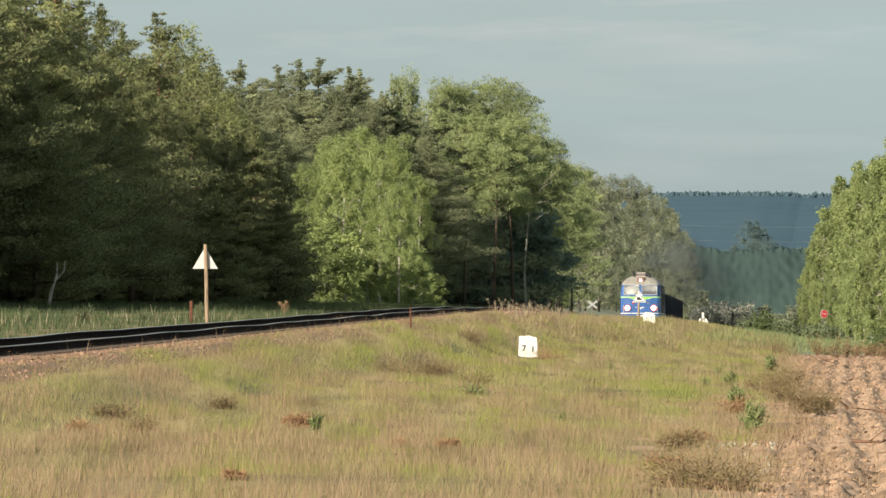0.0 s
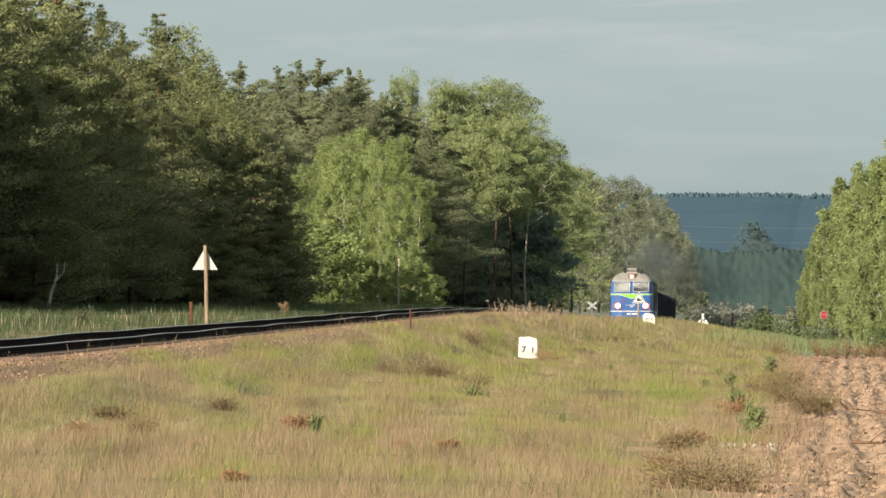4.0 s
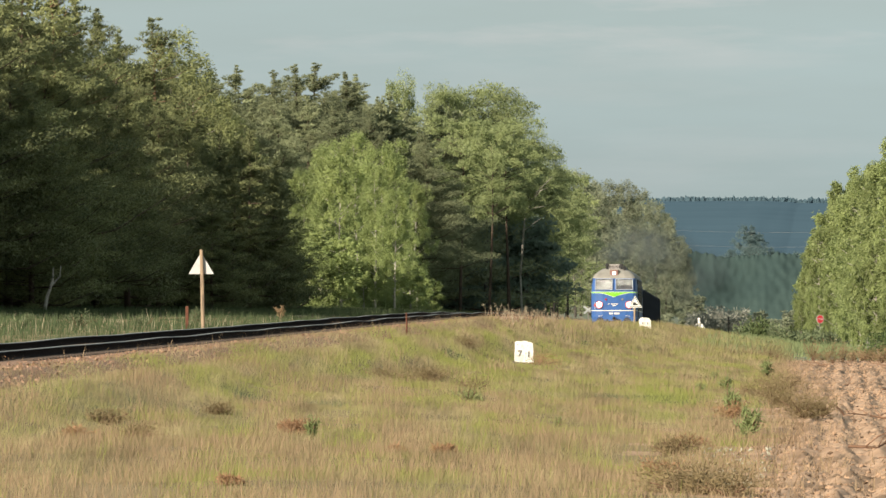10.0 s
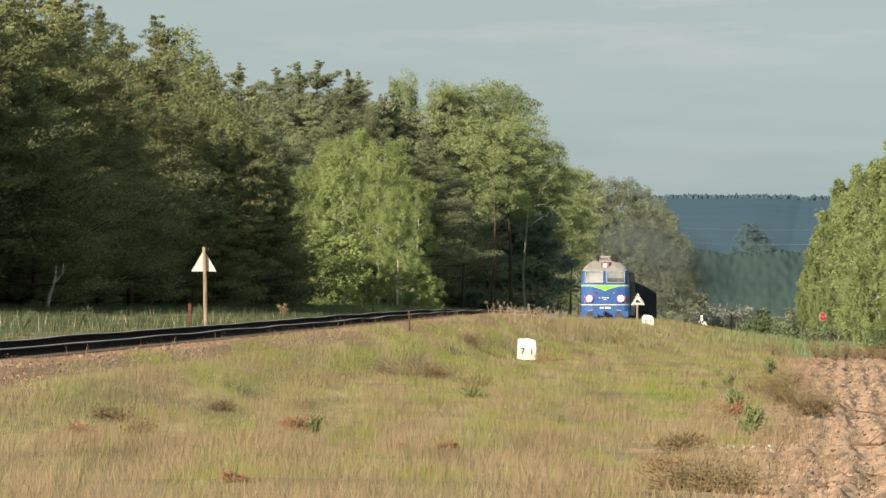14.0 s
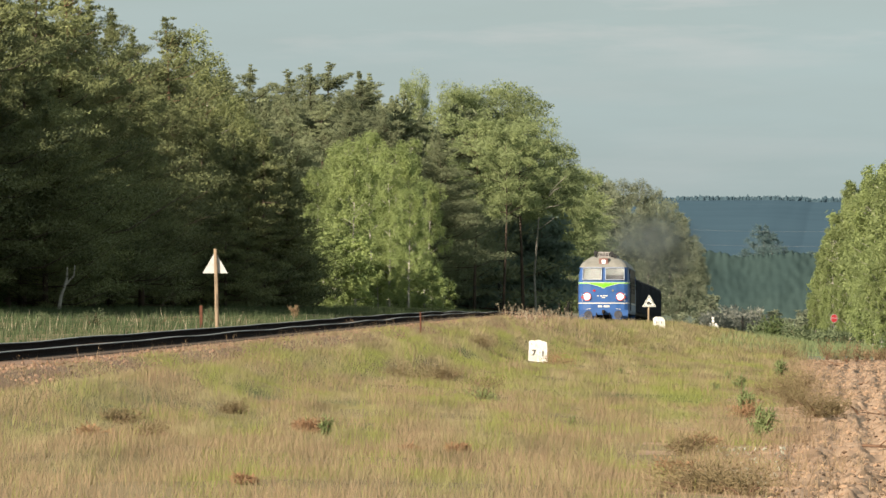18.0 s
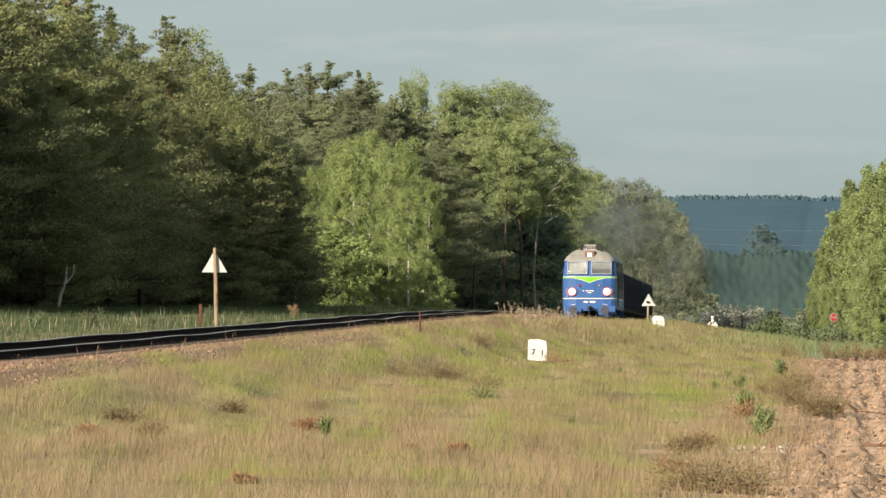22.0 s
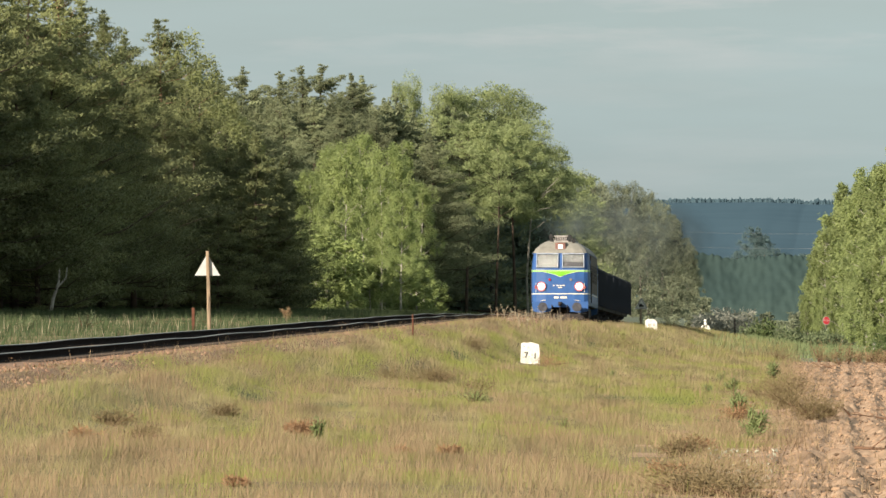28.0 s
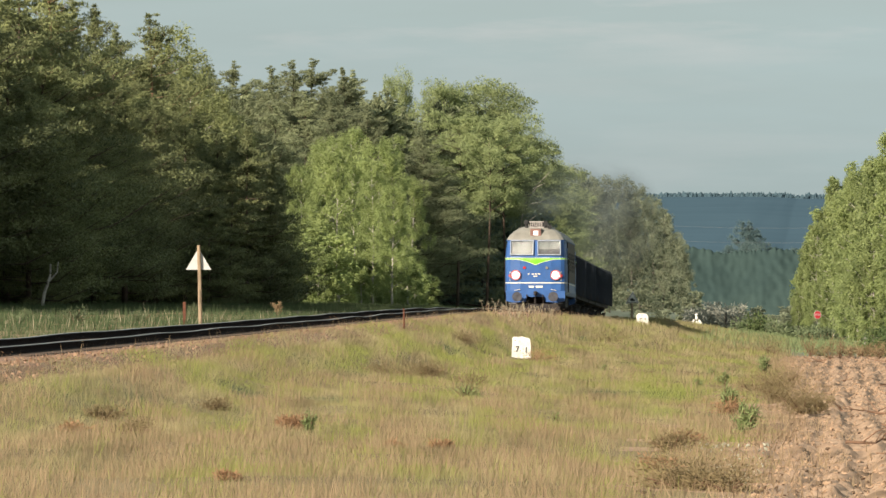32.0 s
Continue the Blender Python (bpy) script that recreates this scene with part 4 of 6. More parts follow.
plant(inner_verge, second_row(VERGE_BIRCHES, 14, 0.6, 0.90, 9), "birches beside the ploughed strip", 1.1)
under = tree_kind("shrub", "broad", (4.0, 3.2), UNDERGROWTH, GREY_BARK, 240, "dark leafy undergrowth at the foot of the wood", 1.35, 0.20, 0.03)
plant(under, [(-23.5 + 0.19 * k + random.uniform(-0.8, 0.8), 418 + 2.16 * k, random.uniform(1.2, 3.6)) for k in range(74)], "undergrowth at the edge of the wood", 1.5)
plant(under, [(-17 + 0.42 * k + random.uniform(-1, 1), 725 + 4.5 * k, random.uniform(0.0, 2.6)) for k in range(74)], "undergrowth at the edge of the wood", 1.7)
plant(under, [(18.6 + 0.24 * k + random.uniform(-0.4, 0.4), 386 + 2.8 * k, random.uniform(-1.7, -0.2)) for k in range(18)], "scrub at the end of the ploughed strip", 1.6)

far_under = tree_kind("shrub", "broad", (4.0, 3.2), HAZED_FAR_LEAF, GREY_BARK, 250, "olive scrub under the far trees", 2.6, 0.1, 0.03)
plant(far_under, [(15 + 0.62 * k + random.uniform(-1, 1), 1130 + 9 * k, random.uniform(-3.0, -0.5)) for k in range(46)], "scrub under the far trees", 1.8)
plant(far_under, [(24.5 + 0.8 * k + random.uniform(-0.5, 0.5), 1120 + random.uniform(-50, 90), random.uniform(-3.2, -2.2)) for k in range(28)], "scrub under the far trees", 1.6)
hazy = tree_kind("broadleaf_tree", "birch", (14.0, 18.0, 16.0), HAZED_LEAF, GREY_BARK, 220, "hazy blue-green tree far off in the valley", 1.2, 0.40, 0.02, True, mass=0.6)
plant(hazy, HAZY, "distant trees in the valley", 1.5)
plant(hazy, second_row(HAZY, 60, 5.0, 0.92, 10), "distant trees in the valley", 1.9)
# Shrubs added to lighten the dark gap under the broadleaves.
shade_shrub = tree_kind("shrub", "broad", (5.0, 4.0), HAZED_SHADE_LEAF, GREY_BARK, 270, "dim blue-green understorey between the trunks", 1.6, 0.3, 0.03)
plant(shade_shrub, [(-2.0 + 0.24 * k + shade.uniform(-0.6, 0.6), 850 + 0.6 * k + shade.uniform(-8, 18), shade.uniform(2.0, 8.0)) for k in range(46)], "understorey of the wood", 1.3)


def valley_woods():
    """A belt of woodland across the valley, haze put into its colour: crowns merging into a steep uneven bank with a
    ragged crest.
    """
    rs = np.random.RandomState(57)
    wide, tall = 440, 48
    u, up = np.meshgrid(np.linspace(33, 88, wide), np.linspace(0, 1, tall))
    tips = np.convolve(rs.rand(wide + 4), (0.1, 0.25, 0.3, 0.25, 0.1), "valid") - 0.5
    crest = 6.6 + 0.7 * wavy(u, u * 0 + 7, 4.0, 23) + 0.3 * wavy(u, u * 0 + 3, 1.6, 24)
    bulge = np.array([noise.noise(Vector((a / 3.2, b * 2.6, 0))) * 0.55 + noise.noise(Vector((a / 1.1, b * 8, 5))) * 0.3 for a, b in zip(u.ravel(), up.ravel())]).reshape(u.shape)
    y = 1570 + 14 * up + bulge
    z = ground_z(u, y) * (1 - up) + crest * up + 1.1 * tips * np.clip((up - 0.93) / 0.07, 0, 1)
    # the belt runs back over its crowns and down to the ground behind
    back = np.array([1592.0, 1606.0, 1618.0, 1622.0])[:, None] + 0 * u[:1]
    behind = np.concatenate([u[:1]] * 4)
    y = np.concatenate([y, back])
    z = np.concatenate([z, z[-1:] - 0.2, z[-1:] - 0.5, z[-1:] - 1.2, ground_z(behind[-1:], back[-1:]) - 0.2])
    u, tall = np.concatenate([u, behind]), tall + 4
    i = (np.arange(tall - 1)[:, None] * wide + np.arange(wide - 1)).ravel()
    faces = np.stack([i, i + 1, i + wide + 1, i + wide], -1)
    body = mesh_of("valley_woods", np.stack([u.ravel(), y.ravel(), z.ravel()], -1), faces, [HAZED_WOOD], True)
    return tagged(new("valley_woods", body), "belt of woodland across the valley, haze in its blue-green colour", "woods", kind="stuff")


valley_woods()


def far_woods():
    """The wooded ridge on the skyline: a crowd of low crowns."""
    rs = np.random.RandomState(31)
    n = 5200
    x, y = rs.uniform(-150, 420, n), HILL_Y - 160 * rs.rand(n) ** 2.0
    z = land(x, y)
    r, h = rs.uniform(0.5, 1.4, n), rs.uniform(0.6, 2.4, n)
    return tagged(new("far_woods", mesh_of("far_woods", *lumps(x, y, z, r, h, rs), [HAZED_RIDGE])), "wooded ridge on the skyline, haze in its blue colour", "woods", kind="stuff")


far_woods()

# ---- the train ----
LOCO_LONG, WAGON_LONG = 17.55, 14.04


def plan_outline(half, front, long):
    """Half-round ended plan of the body: half its width, how far its ends lean back."""
    k = half / 1.475
    right = [(0.0, front), (0.75 * k, front + 0.015), (1.22 * k, front + 0.085), (1.40 * k, front + 0.21), (half, front + 0.46)]
    end = [(x, long - y) for x, y in right[::-1]]
    r = right + end
    return r + [(-x, y) for x, y in r[::-1] if x > 0]


def loft(levels, long, bm=None):
    """Joins plan outlines (z, half width, lean) into a shell."""
    b = bmesh.new()
    rings = [[b.verts.new((x, y, z)) for x, y in plan_outline(half, front, long)] for z, half, front in levels]
    for r, s in zip(rings, rings[1:]):
        for i in range(len(r)):
            j = (i + 1) % len(r)
            b.faces.new((r[i], r[j], s[j], s[i]))
    b.faces.new(rings[0][::-1])
    b.faces.new(rings[-1])
    return joined(bm, b)


def wheelset(parent, y, r):
    """Two flanged wheels on an axle; its own origin is the axle."""
    b = bmesh.new()
    def ring(x0, x1, rad):
        nonlocal b
        b = extruded([(rad * math.cos(k * math.tau / 24), rad * math.sin(k * math.tau / 24)) for k in range(24)], x0, x1, b, pose(0, 0, 0, 0, 0, -90))
    for s in (-1, 1):
        ring(s * 0.72 - 0.065, s * 0.72 + 0.065, r)
        ring(s * 0.70 - 0.015 - s * 0.04, s * 0.70 + 0.015 - s * 0.04, r + 0.03)
        ring(s * 0.72 - 0.09, s * 0.72 + 0.09, 0.14)
        for k in range(4):
            box(-0.012 + s * 0.80, 0.012 + s * 0.80, -0.05, 0.05, 0.12, r - 0.1, 0, b, pose(0, 0, 0, 90 * k, 0, 0))
    ring(-0.9, 0.9, 0.08)
    w = part("wheelset", b, GRIME, parent, "grimy steel wheels on an axle")
    w.matrix_basis = pose(0, y, r)
    wheels.append((w, y, r))
    return w


def bogie(parent, y, spread, axles, r):
    b = box(0.93, 1.07, y - spread - 0.5, y + spread + 0.5, r - 0.08, r + 0.22, 0.03)
    box(-1.07, -0.93, y - spread - 0.5, y + spread + 0.5, r - 0.08, r + 0.22, 0.03, b)
    box(-0.95, 0.95, y - 0.25, y + 0.25, r + 0.1, r + 0.32, 0.03, b)
    for s in (-1, 1):
        for q in np.linspace(-spread, spread, axles):
            box(s * 1.02 - 0.12, s * 1.02 + 0.12, y + q - 0.17, y + q + 0.17, r - 0.17, r + 0.17, 0.03, b)
        for q in np.linspace(-spread * 0.5, spread * 0.5, max(axles - 1, 1)):
            tube([(s * 1.1, y + q, r - 0.1), (s * 1.1, y + q, r + 0.28)], [0.09, 0.09], 8, b)
    part("bogie_frame", b, GRIME, parent, "dirty black bogie frame")
    for q in np.linspace(-spread, spread, axles):
        wheelset(parent, y + q, r)


def buffer_pair(parent, y, out, z=1.04):
    for s in (-1, 1):
        b = tube([(s * 0.875, y, z), (s * 0.875, y + out * 0.42, z)], [0.13, 0.10], 12)
        tube([(s * 0.875, y + out * 0.42, z), (s * 0.875, y + out * 0.60, z)], [0.07, 0.07], 10, b)
        tube([(s * 0.875, y + out * 0.60, z), (s * 0.875, y + out * 0.65, z)], [0.23, 0.24], 20, b)
        part("buffer", b, BUFFER, parent, "worn dark steel buffer")


def hook(parent, y, out):
    b = box(-0.09, 0.09, min(y, y + out * 0.35), max(y, y + out * 0.35), 0.93, 1.13, 0.02)
    tube([(0, y + out * 0.33, 1.08), (0, y + out * 0.45, 1.0), (0, y + out * 0.42, 0.75), (0, y + out * 0.36, 0.55)], [0.05, 0.05, 0.04, 0.05], 8, b)
    part("coupling", b, GRIME, parent, "heavy screw coupling")
    for x in (-0.42, 0.36):
        part("air_hose", tube([(x, y, 0.95), (x, y + out * 0.18, 0.85), (x + 0.03, y + out * 0.2, 0.62), (x, y + out * 0.05, 0.5)], [0.03, 0.03, 0.03, 0.035], 8), GRIME, parent)


def frame_ring(w, h, t, y0, y1, m):
    """A rounded rectangular frame with the opening left free."""
    b = bmesh.new()
    for x0, x1, z0, z1 in ((-w / 2, w / 2, h / 2 - t, h / 2), (-w / 2, w / 2, -h / 2, -h / 2 + t), (-w / 2, -w / 2 + t, -h / 2 + t, h / 2 - t), (w / 2 - t, w / 2, -h / 2 + t, h / 2 - t)):
        box(x0, x1, y0, y1, z0, z1, 0.008, b)
    bmesh.ops.transform(b, matrix=m, verts=b.verts)
    return b


def placed(b, m):
    bmesh.ops.transform(b, matrix=m, verts=b.verts)
    return b


wheels = []


def locomotive():
    L = LOCO_LONG
    loco = tagged(new("diesel_locomotive"), "blue diesel locomotive with a green chevron and grey roof, headlights lit", "locomotive")
    body = part("body", loft([(0.95, 1.44, 0.0), (1.15, 1.475, 0.0), (2.74, 1.475, 0.0), (2.84, 1.47, 0.03), (3.62, 1.40, 0.29)], L), LOCO_BLUE, loco)
    roof = part("roof", loft([(3.622, 1.41, 0.27), (3.68, 1.40, 0.29), (3.86, 1.28, 0.40), (4.06, 1.07, 0.60), (4.22, 0.82, 0.9), (4.32, 0.52, 1.35), (4.37, 0.2, 1.9)], L), LOCO_ROOF, loco, "weathered light grey domed roof")
    part("cream_stripe", loft([(1.512, 1.483, -0.008), (1.562, 1.483, -0.008)], L), LOCO_CREAM, body, "narrow cream stripe round the body")
    part("green_stripe", loft([(2.680, 1.482, -0.007), (2.735, 1.482, -0.007)], L), LOCO_GREEN, body, "bright green stripe under the windows")
    part("stripe_edge", loft([(2.735, 1.483, -0.008), (2.755, 1.483, -0.008)], L), LOCO_CREAM, body)
    part("stripe_edge", loft([(2.668, 1.483, -0.008), (2.680, 1.483, -0.008)], L), LOCO_CREAM, body)
    part("gutter", loft([(3.595, 1.45, 0.245), (3.622, 1.45, 0.245)], L), LOCO_BLUE, roof)
    for s in (-1, 1):
        yaw = pose(0, -0.004, 0, 0, 0, s * 1.2)
        part("chevron", extruded([(0, 2.675), (s * 0.86, 2.675), (s * 0.45, 2.585), (s * 0.2, 2.50), (0, 2.415)], -0.012, 0.02, None, yaw), LOCO_GREEN, body, "bright green painted chevron")
        b = extruded([(0, 2.415), (s * 0.2, 2.50), (s * 0.45, 2.585), (s * 0.86, 2.675), (s * 0.90, 2.665), (s * 0.46, 2.568), (s * 0.2, 2.480), (0, 2.393)], -0.010, 0.02, None, yaw)
        part("chevron_edge", b, LOCO_CREAM, body)
        # windscreens, leaning back
        lean = pose(s * 0.66, 0.125, 3.235, -18.5, 0, s * 3.0)
        w = part("windscreen_frame", frame_ring(1.13, 0.76, 0.038, -0.055, 0.03, lean), WINDOW_TRIM, loco, "dark rubber windscreen frame")
        # Pale panels behind the glass, the lower right one dark.
        part("backing", placed(box(-0.52, 0.52, 0.004, 0.012, -0.06, 0.33), lean), PALE_BACKING, w, "pale panel behind the glass")
        part("cab_inside", placed(box(-0.52, 0.52, 0.002, 0.014, -0.33, -0.062), lean), CAB_DARK if s > 0 else PALE_BACKING, w)
        part("pane", placed(box(-0.52, 0.52, -0.030, -0.022, -0.33, 0.33), lean), GLASS, w, "reflecting windscreen glass").visible_shadow = False
        b = placed(tube([(s * 0.05, -0.075, 0.36), (-s * 0.02, -0.07, 0.02)], [0.012, 0.009], 5), lean)
        part("wiper", b, BLACK_PAINT, w)
        part("corner_window", box(s * 1.40 - 0.012, s * 1.40 + 0.012, 0.62, 1.35, 2.92, 3.52, 0.01), CAB_DARK, loco, "dark side window of the cab")
        # headlamps
        yaw = pose(s * 0.96, 0.06, 1.92, 0, 0, s * 6)
        b = bmesh.new()
        for k in range(20):
            a0, a1 = k * math.tau / 20, (k + 1) * math.tau / 20
            q = [(math.cos(a0) * 0.225, math.sin(a0) * 0.225), (math.cos(a1) * 0.225, math.sin(a1) * 0.225), (math.cos(a1) * 0.255, math.sin(a1) * 0.255), (math.cos(a0) * 0.255, math.sin(a0) * 0.255)]
            extruded(q, -0.10, 0.02, b)
        lamp = part("headlight", placed(b, yaw), RUST_RED, loco, "round headlight with a dull red rim")
        # Pink bloom round the lamp, added as a weakly glowing disc.
        part("halo_disc", placed(disc(0, 0, -0.070, 0.0, 0.226), yaw), LAMP_HALO, lamp, "pink glowing disc standing in for the headlight's halo")
        part("headlight_glass", placed(disc(0, 0, -0.085, -0.06, 0.150), yaw), LAMP_GLOW, lamp, "glowing headlight glass")
        part("tail_lamp", placed(disc(s * 0.26, -0.04, -0.06, 0.02, 0.085, 14), yaw), RED_LAMP, loco, "red tail lamp glass")
        part("marker_lamp", placed(disc(0, 0, -0.05, 0.02, 0.07, 12), pose(s * 0.54, 0.01, 2.27, 0, 0, s * 2)), RED_LAMP if s < 0 else GREY_STEEL, loco)
        # front handrails and steps
        b = tube([(s * 1.24, -0.02, 1.62), (s * 1.24, -0.06, 1.66), (s * 1.24, -0.06, 2.05), (s * 1.24, 0.02, 2.08)], [0.014] * 4, 6)
        part("handrail", b, LOCO_CREAM, loco)
        part("grab_bar", tube([(s * 1.02, -0.04, 1.17), (s * 0.74, -0.05, 1.22)], [0.014, 0.014], 6), LOCO_CREAM, loco)
        part("step", box(s * 1.12 - 0.2, s * 1.12 + 0.2, -0.10, 0.14, 0.52, 0.56, 0.01), GREY_STEEL, loco)
        # doors, louvres and windows along the side
        for y in (2.0, L - 2.0):
            d = part("cab_door", box(s * 1.478 - 0.014, s * 1.478 + 0.014, y - 0.36, y + 0.36, 1.25, 3.25, 0.012), LOCO_BLUE, loco, "blue cab door")
            part("door_window", box(s * 1.49 - 0.012, s * 1.49 + 0.012, y - 0.24, y + 0.24, 2.45, 3.1, 0.01), CAB_DARK, d)
            for q in (-0.46, 0.46):
                part("door_rail", tube([(s * 1.54, y + q, 1.1), (s * 1.54, y + q, 2.7)], [0.016, 0.016], 6), GRIME, d)
        part("side_panel", box(s * 1.4805 - 0.006, s * 1.4805 + 0.006, 1.7, L - 1.7, 1.60, 2.60), SIDE_BROWN, loco, "dark brown side panel")
        part("upper_side_panel", box(s * 1.455 - 0.03, s * 1.455 + 0.03, 3.0, L - 3.0, 2.80, 3.55), SIDE_BROWN, loco)
        for y in (4.2, 6.0, 7.8, 9.6, 11.4, 13.2):
            g = part("grille", box(s * 1.482 - 0.013, s * 1.482 + 0.013, y - 0.6, y + 0.6, 2.15, 3.05, 0.01), GRIME, loco, "dark louvred grille")
            for z in (2.3, 2.5, 2.7, 2.9):
                part("louvre", box(s * 1.50 - 0.012, s * 1.50 + 0.012, y - 0.56, y + 0.56, z - 0.05, z + 0.05, 0.006), SIDE_BROWN, g)
    # apron, ends, numbers as plain bars
    for f in (0, 1):
        m = pose(0, 0, 0) if f == 0 else pose(0, L, 0, 0, 0, 180)
        b = extruded([(-1.44, 1.14), (1.44, 1.14), (1.42, 0.66), (1.1, 0.58), (0.5, 0.62), (0.42, 0.86), (-0.42, 0.86), (-0.5, 0.62), (-1.1, 0.58), (-1.42, 0.66)], 0.02, 0.34, None, m)
        part("apron", b, LOCO_BLUE, loco, "blue front apron over the buffers")
        b = extruded([(-1.25, 0.52), (1.25, 0.52), (1.15, 0.20), (-1.15, 0.20)], -0.12, -0.06, None, m)
        part("rail_guard", b, GRIME, loco)
    for x, z, w, h in ((-0.13, 1.965, 0.12, 0.055), (0.02, 1.965, 0.10, 0.055), (0.17, 1.965, 0.13, 0.055), (0.0, 1.865, 0.2, 0.05), (-0.20, 1.35, 0.24, 0.10), (0.18, 1.35, 0.34, 0.10), (-0.33, 1.965, 0.08, 0.055)):
        part("number_bar", box(x - w / 2, x + w / 2, -0.018, 0.01, z - h / 2, z + h / 2), LOCO_CREAM, loco)
    # top lamp and roof gear
    b = box(-0.31, 0.31, 0.42, 1.0, 3.72, 4.20, 0.05)
    top = part("top_lamp", b, LOCO_ROOF, loco, "lamp housing on the roof")
    part("lamp_rim", box(-0.27, 0.27, 0.38, 0.44, 3.74, 4.17, 0.03), RUST_RED, top, "rust-red square lamp frame")
    part("lamp_glass", box(-0.135, 0.135, 0.372, 0.41, 3.83, 4.09, 0.03), TOP_GLOW, top, "lit white lamp glass")
    rack = part("roof_rack", box(-0.40, 0.40, 0.95, 2.0, 4.30, 4.36, 0.02), RACK, loco, "weathered pale frame with slats on the roof")
    for x in (-0.38, 0.38):
        part("rack_post", tube([(x * 1.12, 0.93, 4.12), (x * 1.06, 0.96, 4.66)], [0.045, 0.042], 6), BLACK_PAINT, rack, "black upright")
    part("rack_bar", tube([(-0.36, 1.0, 4.60), (0.36, 1.0, 4.60)], [0.03, 0.03], 6), RACK, rack, "pale top rail")
    part("rack_screen", box(-0.33, 0.33, 1.0, 1.9, 4.40, 4.55, 0.02), CAB_DARK, rack)
    for k in range(7):
        part("rack_slat", box(-0.29 + 0.09 * k, -0.255 + 0.09 * k, 0.975, 0.995, 4.37, 4.58), RACK, rack)
    rack.matrix_basis = pose(0, 0, -0.09)
    for x, z in ((-0.50, 4.62), (0.48, 4.56), (0.66, 4.40)):
        b = tube([(x, 0.80, z - 0.14), (x, 0.92, z - 0.12), (x, 1.5, z - 0.1)], [0.11, 0.07, 0.04], 10)
        box(x - 0.055, x + 0.055, 0.98, 1.10, 3.95, z, 0.01, b)
        part("horn", b, BLACK_PAINT, loco, "black air horn on a bracket")
    for y in (5.0, 7.0, 11.5):
        b = tube([(0, y, 4.3), (0, y, 4.46)], [0.62, 0.58], 20)
        part("roof_fan", b, LOCO_ROOF, loco)
    b = tube([(0.0, 9.2, 4.3), (0.0, 9.2, 4.62)], [0.22, 0.2], 12)
    part("exhaust", b, GRIME, loco, "sooty exhaust stack")
    part("fuel_tank", box(-1.25, 1.25, 7.0, 10.6, 0.35, 0.95, 0.08), GRIME, loco)
    part("underframe", box(-1.3, 1.3, 0.45, L - 0.45, 0.92, 1.0, 0.01), GRIME, loco)
    buffer_pair(loco, 0.02, -1, 0.86), buffer_pair(loco, L - 0.02, 1, 0.86)
    hook(loco, 0.02, -1)
    for y in (4.3, L - 4.3):
        bogie(loco, y, 2.1, 3, 0.525)
    return loco


def coal_wagon(seed):
    rs = np.random.RandomState(seed)
    L = WAGON_LONG
    w = tagged(new("coal_wagon"), "dark open freight wagon heaped with coal", "wagon", "coal wagons")
    b = bmesh.new()
    y0, y1, half, floor, top = 0.36, L - 0.36, 1.42, 1.22, 3.02
    for s in (-1, 1):
        box(s * half - 0.04, s * half + 0.04, y0, y1, floor, top, 0, b)
    for y in (y0 + 0.04, y1 - 0.04):
        box(-half + 0.04, half - 0.04, y - 0.04, y + 0.04, floor, top, 0, b)
    box(-half + 0.04, half - 0.04, y0 + 0.08, y1 - 0.08, floor, floor + 0.08, 0, b)
    part("body", b, WAGON, w)
    for s in (-1, 1):
        part("top_rim", box(s * half - 0.06, s * half + 0.07, y0, y1, top, top + 0.09, 0.015), WAGON, w)
        for k in range(10):
            y = y0 + 0.1 + k * (y1 - y0 - 0.2) / 9
            part("rib", box(s * (half + 0.085) - 0.045, s * (half + 0.085) + 0.045, y - 0.05, y + 0.05, floor - 0.1, top, 0.01), WAGON, w)
    for y in (y0, y1):
        for x in (-0.9, -0.3, 0.3, 0.9):
            part("end_rib", box(x - 0.05, x + 0.05, y - 0.06, y + 0.06, floor, top, 0.01), WAGON, w)
    part("solebar", box(-1.3, 1.3, 0.5, L - 0.5, 1.0, 1.2, 0.02), GRIME, w)
    n = 60
    gx, gy = np.meshgrid(np.linspace(-half + 0.05, half - 0.05, 16), np.linspace(y0 + 0.09, y1 - 0.09, n))
    edge = np.clip(1 - np.abs(gx) / half, 0, 1) ** 0.6
    ends = np.clip((gy - y0) * 1.2, 0, 1) * np.clip((y1 - gy) * 1.2, 0, 1)
    z = top - 0.12 + edge * ends * (0.24 + 0.12 * np.sin(gy * 1.35 + seed)) + 0.05 * rs.randn(*gx.shape)
    k = np.arange(gx.size).reshape(gx.shape)
    f = np.stack([k[:-1, :-1], k[:-1, 1:], k[1:, 1:], k[1:, :-1]], -1).reshape(-1, 4)
    c = new("coal_load", mesh_of("coal_load", np.stack([gx, gy, z], -1).reshape(-1, 3), f, [COAL]))
    c.parent = w
    tagged(c, "heap of black coal")
    buffer_pair(w, 0.5, -0.75), buffer_pair(w, L - 0.5, 0.75)
    hook(w, 0.5, -1)
    for y in (2.6, L - 2.6):
        bogie(w, y, 0.9, 2, 0.46)
    return w


TRAIN = [(locomotive(), 0.0, LOCO_LONG)]
for k in range(5):
    TRAIN.append((coal_wagon(40 + k), LOCO_LONG + 0.25 + k * WAGON_LONG, WAGON_LONG))


def front_at(t):
    """Distance of the locomotive's face, which comes on at about 25 km/h, slowing a little on the grade."""
    return 662.82 - 8.0962 * t + 0.03382 * t * t


